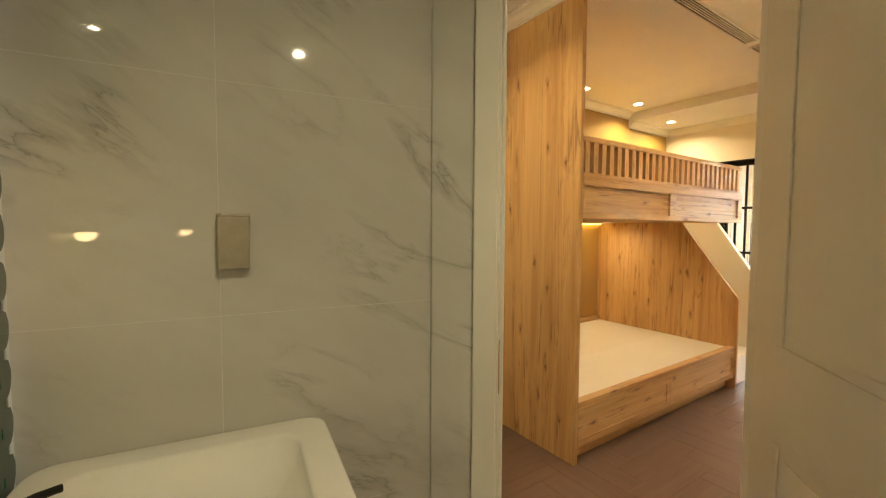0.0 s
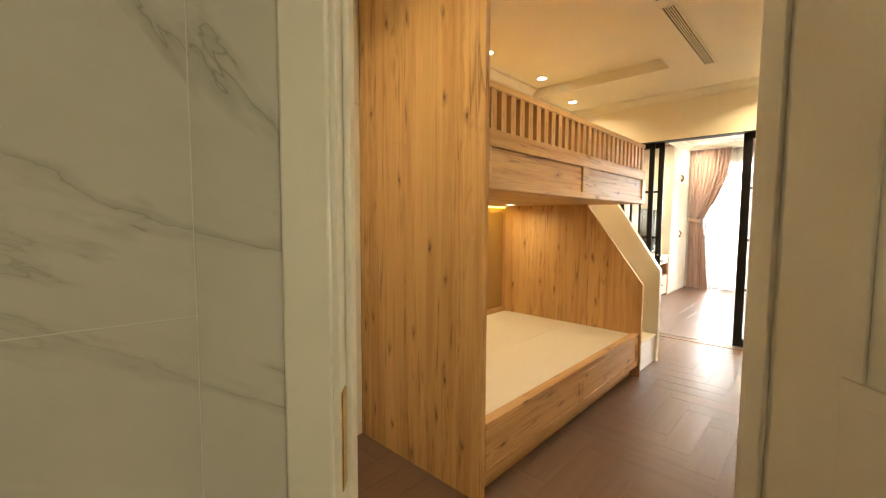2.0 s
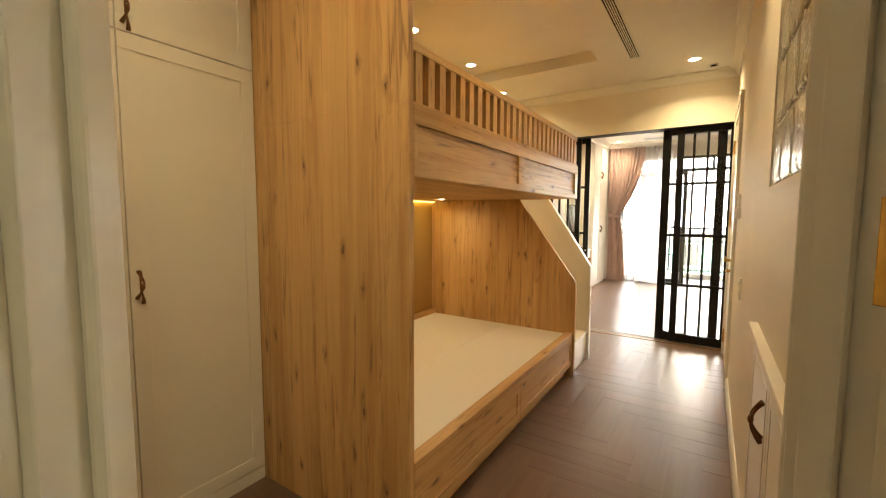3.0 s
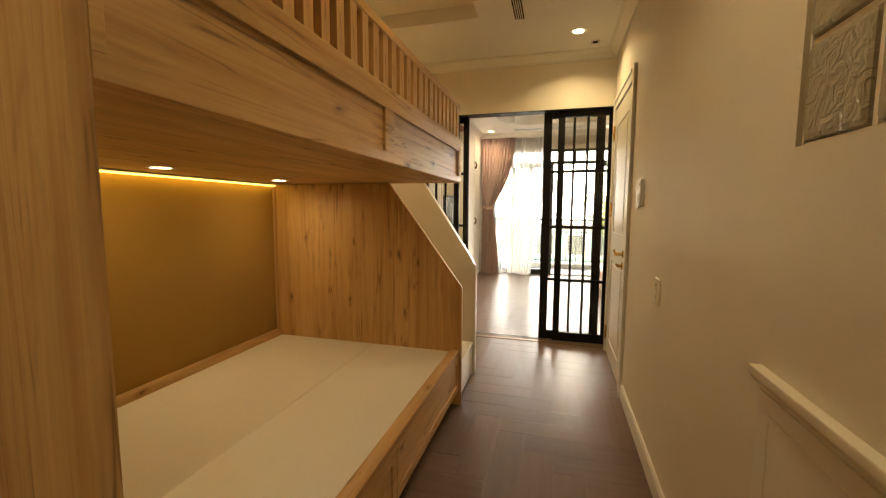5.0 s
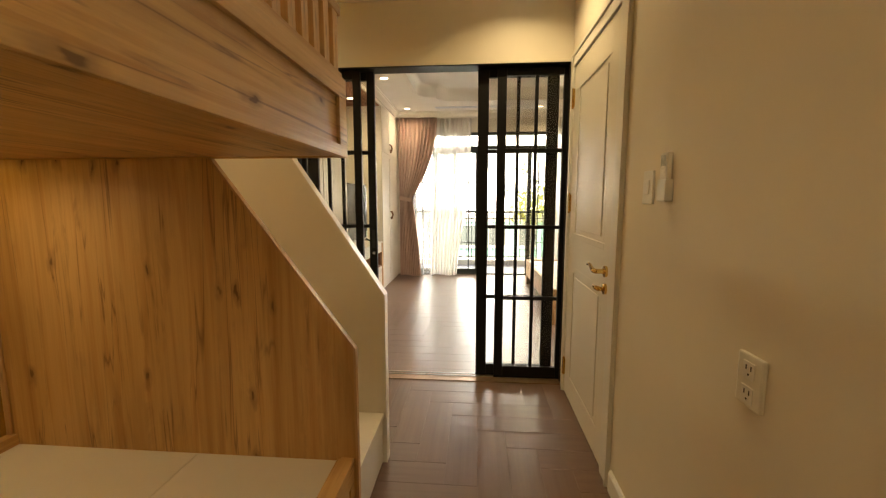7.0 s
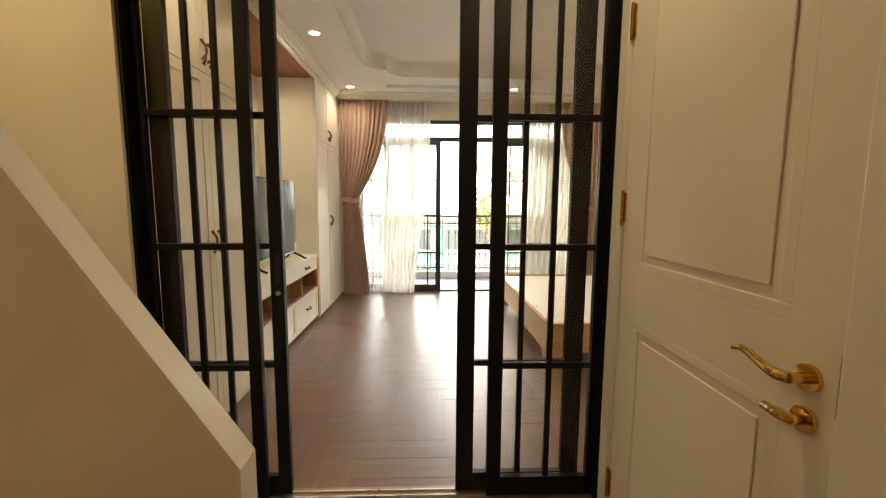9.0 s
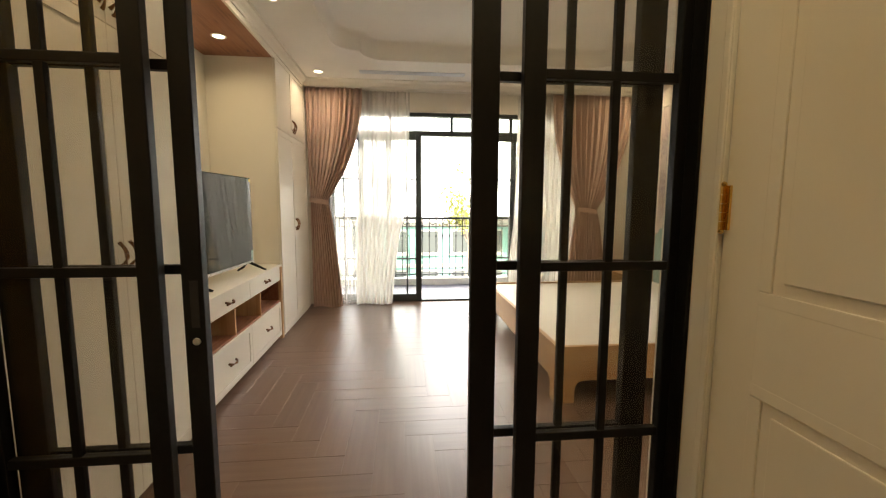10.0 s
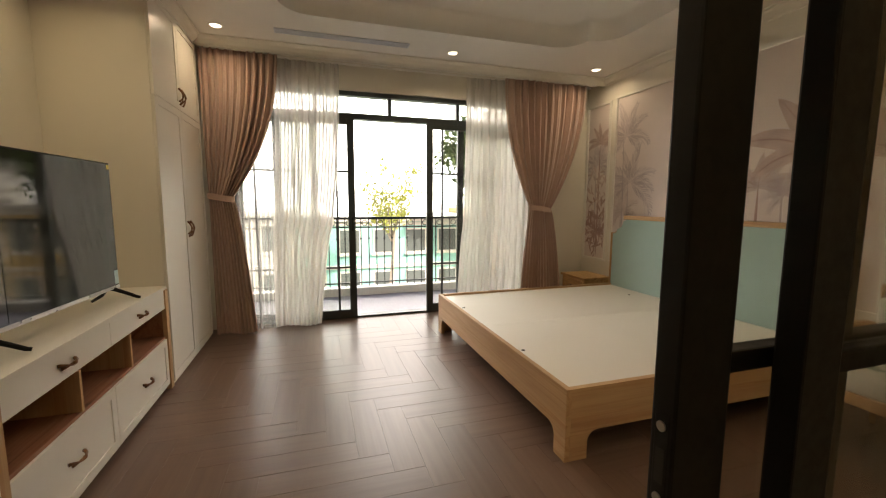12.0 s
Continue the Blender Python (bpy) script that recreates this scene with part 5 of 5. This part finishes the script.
def drape(name, y_hook, y_edge, x, tie, z_top, z_tie, label, category, mat, folds, depth, hem, seed):
    """Hanging cloth in folds between two places along y. When tied it is gathered towards tie and falls out again below."""
    c = thing(name, (x, (y_hook + y_edge) / 2, 0), label, category, "curtains")
    rnd = random.Random(seed)
    bm = bmesh.new()
    nu, nv = folds * 8, 46
    ph = [rnd.uniform(-0.5, 0.5) for _ in range(folds + 1)]
    rows = []
    for j in range(nv + 1):
        z = z_top + (hem - z_top) * j / nv
        if tie is None:
            a, b = y_hook, y_edge + 0.05 * math.sin(j / nv * 2.4)
        else:
            if z > z_tie:
                f = ((z_top - z) / (z_top - z_tie))
                f = f ** 2.1
                a = y_hook + (tie[0] - y_hook) * f
                b = y_edge + (tie[1] - y_edge) * f
            else:
                f = min(1, (z_tie - z) / (z_tie - hem))
                g = f ** 0.65
                a = tie[0] + (tie[2] - tie[0]) * g
                b = tie[1] + (tie[3] - tie[1]) * g
        row = []
        for i in range(nu + 1):
            u = i / nu
            k = u * folds
            p = ph[int(k)] * (1 - k % 1) + ph[min(int(k) + 1, folds)] * (k % 1)
            amp = depth * (0.75 + 0.5 * math.sin(3.1 * p + k))
            wave = math.sin(2 * math.pi * k + p + 0.3 * math.sin(j * 0.07 + p * 3))
            yy = a + (b - a) * u + 0.3 * (b - a) / folds * math.sin(4 * math.pi * k + p)
            row.append(bm.verts.new((x + amp * wave, yy, z + (0.012 * math.sin(7 * u + p) if j == nv else 0))))
        rows.append(row)
    for r0, r1 in zip(rows, rows[1:]):
        for i in range(nu):
            bm.faces.new((r0[i], r0[i + 1], r1[i + 1], r1[i]))
    part("cloth", bm, mat, c, "", True)
    if tie is not None and category == "curtain":
        lo, hi = min(tie[0], tie[1]) - 0.012, max(tie[0], tie[1]) + 0.012
        bm = bmesh.new()
        seg = 28
        ring = []
        for k in range(seg):
            t = 2 * math.pi * k / seg
            ring.append([bm.verts.new(((x + (depth + 0.028) * math.sin(t)), (lo + hi) / 2 + (hi - lo) / 2 * math.cos(t), z_tie + dz + 0.02 * math.cos(t))) for dz in (-0.028, 0.028)])
        for k in range(seg):
            a, b = ring[k], ring[(k + 1) % seg]
            bm.faces.new((a[0], b[0], b[1], a[1]))
        part("tie_band", bm, mat, c, "cloth tie band", True)
    return c


drape("curtain", 2.985, 2.32, 10.58, (2.965, 2.76, 2.965, 2.60), 2.665, 1.33, "dusty mauve curtain tied back with a band", "curtain", MAUVE, 11, 0.034, 0.012, 11)
drape("curtain", -1.12, -0.03, 10.58, (-0.66, -0.39, -0.86, -0.27), 2.665, 1.22, "dusty mauve curtain tied back with a band", "curtain", MAUVE, 13, 0.036, 0.012, 23)
drape("sheer_curtain", 2.36, 1.76, 10.68, (2.42, 1.86, 2.44, 1.995), 2.665, 1.02, "white sheer curtain hanging to the floor", "sheer curtain", SHEER, 9, 0.026, 0.012, 31)
drape("sheer_curtain", 2.84, 2.37, 10.69, (2.84, 2.42, 2.84, 2.42), 2.665, 1.02, "thin white sheer curtain hanging loosely beside the curtain", "sheer curtain", VEIL, 5, 0.014, 0.012, 33)
drape("sheer_curtain", -0.60, 0.39, 10.68, (-0.60, 0.42, -0.60, 0.49), 2.665, 1.0, "white sheer curtain hanging to the floor", "sheer curtain", SHEER, 12, 0.03, 0.012, 37)
rail = thing("curtain_rail", (10.63, 0.9, 2.67), "white double curtain rail under the ceiling", "curtain rail")
for x in (10.58, 10.68):
    part("track", block(x - 0.01, YE + 0.05, 2.67, x + 0.01, 2.99, 2.685), PLASTIC, rail)

# ---- balcony door ----
win = thing("window_balcony_door", (XF, 1.2, 0), "dark grey glazed balcony door slid open", "window", kind="structure")
Y0, Y1, ZT, ZH = -0.45, 2.85, 2.205, 2.46
for nm, a in (("frame", (Y0, 0, Y0 + 0.05, ZH)), ("frame", (Y1 - 0.05, 0, Y1, ZH)), ("frame", (Y0 + 0.05, ZH - 0.045, Y1 - 0.05, ZH)), ("transom", (Y0 + 0.05, ZT - 0.03, Y1 - 0.05, ZT + 0.03)), ("sill", (Y0 + 0.05, 0, Y1 - 0.05, 0.02))):
    part(nm, block(XF + 0.04, a[0], a[1], XF + 0.14, a[2], a[3], bevel=0.003), GREYFRAME, win)
for y in (0.42, 1.21, 2.0):
    part("mullion", block(XF + 0.06, y - 0.02, ZT + 0.03, XF + 0.12, y + 0.02, ZH - 0.045, bevel=0.003), GREYFRAME, win)
p = part("pane", block(XF + 0.088, Y0 + 0.05, ZT + 0.03, XF + 0.094, Y1 - 0.05, ZH - 0.045), CLEAR, win, "clear transom glass")
p.visible_shadow = False


def balcony_leaf(y0, y1, x, handle):
    f = part("sash", block(x, y0, 0.02, x + 0.04, y0 + 0.075, ZT - 0.03, bevel=0.003), GREYFRAME, win)
    part("stile", block(x, y1 - 0.075, 0.02, x + 0.04, y1, ZT - 0.03, bevel=0.003), GREYFRAME, f)
    for a, b in ((0.02, 0.10), (ZT - 0.09, ZT - 0.03)):
        part("rail", block(x + 0.001, y0 + 0.075, a, x + 0.039, y1 - 0.075, b, bevel=0.003), GREYFRAME, f)
    for z in (0.575, 1.12, 1.62):
        part("glazing_bar", block(x + 0.008, y0 + 0.075, z - 0.011, x + 0.032, y1 - 0.075, z + 0.011, bevel=0.002), GREYFRAME, f)
    for y in (y0 + 0.19, y1 - 0.19):
        part("glazing_bar", block(x + 0.009, y - 0.011, 0.09, x + 0.031, y + 0.011, ZT - 0.08, bevel=0.002), GREYFRAME, f)
    g = part("pane", block(x + 0.017, y0 + 0.07, 0.09, x + 0.023, y1 - 0.07, ZT - 0.08), CLEAR, f, "clear door glass")
    g.visible_shadow = False
    if handle is not None:
        part("pull", tube([(x, handle, 0.97), (x - 0.03, handle, 0.98), (x - 0.03, handle, 1.12), (x, handle, 1.13)], 0.007), BLACK, f, "", True)


balcony_leaf(1.605, 2.42, XF + 0.035, 1.64)
balcony_leaf(1.99, 2.80, XF + 0.085, None)
balcony_leaf(-0.02, 0.798, XF + 0.035, 0.76)
balcony_leaf(-0.40, 0.41, XF + 0.085, None)

for y in (2.76, 0.70, -0.95):
    downlight(10.22, y, RIM, 1.95, SOFT)
for y in (2.70, 0.90, -0.95):
    downlight(7.0, y, RIM, 1.95, SOFT)
downlight(8.6, 2.76, RIM, 1.95, SOFT)
vent("ceiling_vent", 10.11, 1.15, 10.205, 2.31, RIM, "y", 5, "long white linear ceiling air diffuser", plain("cool white diffuser", (0.70, 0.74, 0.80), 0.5))

# ---- balcony and street ----
glare = glowing("white sunlit haze", (1.0, 0.975, 0.94), 4.8)
structure("backdrop", prism([(75, -150), (76, -150), (76, 150), (75, 150)], "z", -4.0, 70), glare, "bright white hazy sky in the distance", "backdrop")
structure("ground", block(-60, -150, -4.2, 400, 150, -4.0), plain("pale street asphalt", (0.22, 0.21, 0.20), 0.9), "pale sunlit street", "ground")
structure("balcony_floor", block(XF + 0.2, -1.6, -0.3, 12.2, 3.9, -0.02), COOL_PAVE, "lavender-grey tiled balcony floor", "balcony floor")
structure("balcony_kerb", block(12.02, -1.6, -0.02, 12.2, 3.9, 0.09, bevel=0.01), TRIM, "white balcony kerb", "kerb")
IRON = plain("black wrought iron", (0.02, 0.028, 0.026), 0.5, 0.3)
fence = thing("balcony_railing", (12.1, 1.2, 0.07), "black wrought-iron balcony railing", "railing")
for z in (1.05, 0.93, 0.14):
    part("rail", block(12.085, -1.6, z, 12.125, 3.9, z + (0.035 if z > 1 else 0.018), bevel=0.003), IRON, fence)
bar = bpy.data.meshes.new("baluster")
bm = bmesh.new()
rod(bm, (0, 0, 0), (0, 0, 0.99), 0.0075, 8)
for z in (0.69,):
    bmesh.ops.create_uvsphere(bm, u_segments=8, v_segments=6, radius=0.017, matrix=Matrix.Translation((0, 0, z)))
bm.to_mesh(bar)
bm.free()
bar.materials.append(IRON)
for i in range(50):
    ob = new("baluster", bar)
    ob.parent = fence
    ob.location = Vector((12.105, -1.55 + i * 0.11, 0.09)) - AT[fence.name]
sm = bpy.data.meshes.new("scroll")
bm = tube([(0, 0.038 * math.cos(t), 0.038 * math.sin(t)) for t in [2 * math.pi * i / 14 for i in range(15)]], 0.006, 6)
bm.to_mesh(sm)
bm.free()
sm.materials.append(IRON)
for i in range(25):
    ob = new("scroll", sm)
    ob.parent = fence
    ob.location = Vector((12.105, -1.495 + i * 0.22, 1.0)) - AT[fence.name]


def house(x, y0, y1, top, wall_mat, label, storeys, bays, extra=None):
    """A street house: walls, roof slab, and windows with frames and sills, storey by storey, facing -x."""
    h = thing("house", (x, (y0 + y1) / 2, -4.0), label, "house", "houses across the street")
    part("wall", block(x, y0, -4.0, x + 8, y1, top), wall_mat, h)
    part("roof", block(x - 0.35, y0 - 0.1, top, x + 8.2, y1 + 0.1, top + 0.25, bevel=0.03), TRIM, h)
    sh = (top + 4.0) / storeys
    for s in range(storeys):
        for b in range(bays):
            yc = y0 + (b + 0.5) * (y1 - y0) / bays
            z0 = -4.0 + s * sh + sh * 0.28
            w, hh = min(1.3, (y1 - y0) / bays * 0.55), sh * 0.52
            f = part("window", block(x - 0.06, yc - w / 2 - 0.08, z0 - 0.08, x + 0.02, yc + w / 2 + 0.08, z0 + hh + 0.08, bevel=0.01), TRIM, h)
            part("pane", block(x - 0.075, yc - w / 2, z0, x - 0.055, yc + w / 2, z0 + hh), plain("dark window glass", (0.16, 0.18, 0.17), 0.15), f)
            part("sill", block(x - 0.2, yc - w / 2 - 0.15, z0 - 0.16, x, yc + w / 2 + 0.15, z0 - 0.08, bevel=0.01), TRIM, f)
        part("cornice", block(x - 0.18, y0, -4.0 + (s + 1) * sh - 0.2, x, y1, -4.0 + (s + 1) * sh - 0.03, bevel=0.02), TRIM, h)
    return h


TEAL = plain("teal green house paint", (0.36, 0.72, 0.64), 0.7, 0, 0.15, 1.0)
PALE = plain("pale house paint", (0.82, 0.80, 0.74), 0.7, 0, 0.15, 1.0)
YELLOW = plain("yellow house paint", (0.75, 0.52, 0.20), 0.7, 0, 0.15, 1.0)
house(27, -7.2, 3.0, 0.3, TEAL, "low teal green house with dark windows", 2, 6)
house(27, 3.1, 12, 0.6, PALE, "low cream house with dark windows", 2, 5)
house(27, -10.6, -7.3, 0.9, YELLOW, "low yellow house with dark windows", 2, 2)
house(29, -24, -10.8, 8.0, PALE, "tall cream town house with dark windows", 4, 5)
DARKLEAF = plain("dense green leaves", (0.10, 0.15, 0.035), 0.5, 0, 0.5, 5)
LEAF = plain("sunlit yellow-green leaves", (0.46, 0.50, 0.10), 0.6, 0, 0.4, 5)
BARK = plain("grey brown bark", (0.34, 0.29, 0.23), 0.9)


def tree(x, y, base, height, spread, leaves, seed, foliage=None, size=1.0, label="street tree with a loose yellow-green crown"):
    rnd = random.Random(seed)
    t = thing("tree", (x, y, base), label, "tree", "street trees")
    trunk = tube([(x, y, base), (x + 0.1, y + 0.05, base + height * 0.3), (x - 0.05, y - 0.1, base + height * 0.62)], 0.1, 8, [0.11, 0.08, 0.04])
    part("trunk", trunk, BARK, t, "", True)
    tips = []
    for k in range(11):
        a = 2 * math.pi * k / 11 + rnd.uniform(-0.3, 0.3)
        s = (x, y, base + height * rnd.uniform(0.56, 0.62))
        e = (x + spread * rnd.uniform(0.4, 0.9) * math.cos(a), y + spread * rnd.uniform(0.4, 0.9) * math.sin(a), base + height * rnd.uniform(0.76, 1.0))
        m = tuple((p + q) / 2 + rnd.uniform(-0.1, 0.2) for p, q in zip(s, e))
        part("limb", tube([s, m, e], 0.03, 6, [0.03, 0.018, 0.008]), BARK, t)
        tips += [e, m]
    verts, faces = [], []
    for _ in range(leaves):
        c = rnd.choice(tips)
        p = Vector((c[0] + rnd.gauss(0, spread * 0.17), c[1] + rnd.gauss(0, spread * 0.17), c[2] + rnd.gauss(0, spread * 0.14)))
        q = Euler((rnd.uniform(0, 6), rnd.uniform(0, 6), rnd.uniform(0, 6))).to_matrix()
        s = rnd.uniform(0.05, 0.11) * size
        i = len(verts)
        verts += [p + q @ Vector(v) for v in ((-s, 0, 0), (0, -s * 0.45, 0), (s, 0, 0.01), (0, s * 0.45, 0))]
        faces.append((i, i + 1, i + 2, i + 3))
    me = bpy.data.meshes.new("crown")
    me.from_pydata([tuple(v) for v in verts], [], faces)
    me.materials.append(foliage or LEAF)
    cr = new("crown", me)
    cr.parent = t
    cr.location = -AT[t.name]
    tagged(cr, kind="stuff")
    return t


tree(21.5, -0.7, -4.0, 6.7, 1.35, 1500, 4)
FULL = "street tree with a dense dark green crown"
tree(24.2, -6.0, -4.0, 8.6, 2.3, 5000, 9, DARKLEAF, 2.0, FULL)
tree(22.6, -9.4, -4.0, 9.2, 2.6, 5500, 21, DARKLEAF, 2.0, FULL)
tree(20.5, -12.5, -4.0, 8.5, 2.6, 7000, 15)

# ---- floor planks ----
W, L = 0.1545, 0.618
plank = bpy.data.meshes.new("plank")
bm = bmesh.new()
g, c = 0.0008, 0.0004
base = [bm.verts.new((sx * (L / 2 - g), sy * (W / 2 - g), -0.0018)) for sx, sy in ((-1, -1), (1, -1), (1, 1), (-1, 1))]
mid = [bm.verts.new((sx * (L / 2 - g), sy * (W / 2 - g), -c)) for sx, sy in ((-1, -1), (1, -1), (1, 1), (-1, 1))]
top = [bm.verts.new((sx * (L / 2 - g - c), sy * (W / 2 - g - c), 0)) for sx, sy in ((-1, -1), (1, -1), (1, 1), (-1, 1))]
bm.faces.new(top)
for a, b in ((base, mid), (mid, top)):
    for i in range(4):
        bm.faces.new((a[i], a[(i + 1) % 4], b[(i + 1) % 4], b[i]))
bmesh.ops.recalc_face_normals(bm, faces=bm.faces)
bm.to_mesh(plank)
bm.free()
plank.materials.append(TILE)
floor = bpy.data.objects["floor"]


def herringbone(ox, oy, x0, y0, x1, y1, skip=None):
    """Planks laid at right angles to each other, each row a plank's width further on."""
    for k in range(-40, 60):
        for m in range(-8, 12):
            for turned in (0, 1):
                bx, by = ox + k * W + m * 2 * L, oy + k * W
                if turned:
                    cx, cy = bx + W / 2, by + W + L / 2
                    hx, hy = W / 2, L / 2
                else:
                    cx, cy = bx + L / 2, by + W / 2
                    hx, hy = L / 2, W / 2
                if cx + hx < x0 + 0.02 or cx - hx > x1 - 0.02 or cy + hy < y0 + 0.02 or cy - hy > y1 - 0.02:
                    continue
                ob = new("plank", plank)
                ob.parent = floor
                lo_x, hi_x, lo_y, hi_y = max(cx - hx, x0), min(cx + hx, x1), max(cy - hy, y0), min(cy + hy, y1)
                ob.location = ((lo_x + hi_x) / 2, (lo_y + hi_y) / 2, 0)
                sx, sy = (hi_x - lo_x) / (2 * hx), (hi_y - lo_y) / (2 * hy)
                if turned:
                    ob.rotation_euler = (0, 0, math.pi / 2)
                    sx, sy = sy, sx
                ob.scale = (sx, sy, 1)


herringbone(5.10, 1.338, 1.8, YR, 6.505, 2.20)
herringbone(5.10, 1.338, 1.8, 2.20, 2.89, 3.03)
herringbone(5.10, 1.338, 5.60, 2.20, 6.505, 3.53)
herringbone(8.10, 1.540, 6.645, YE, 10.80, 3.04)
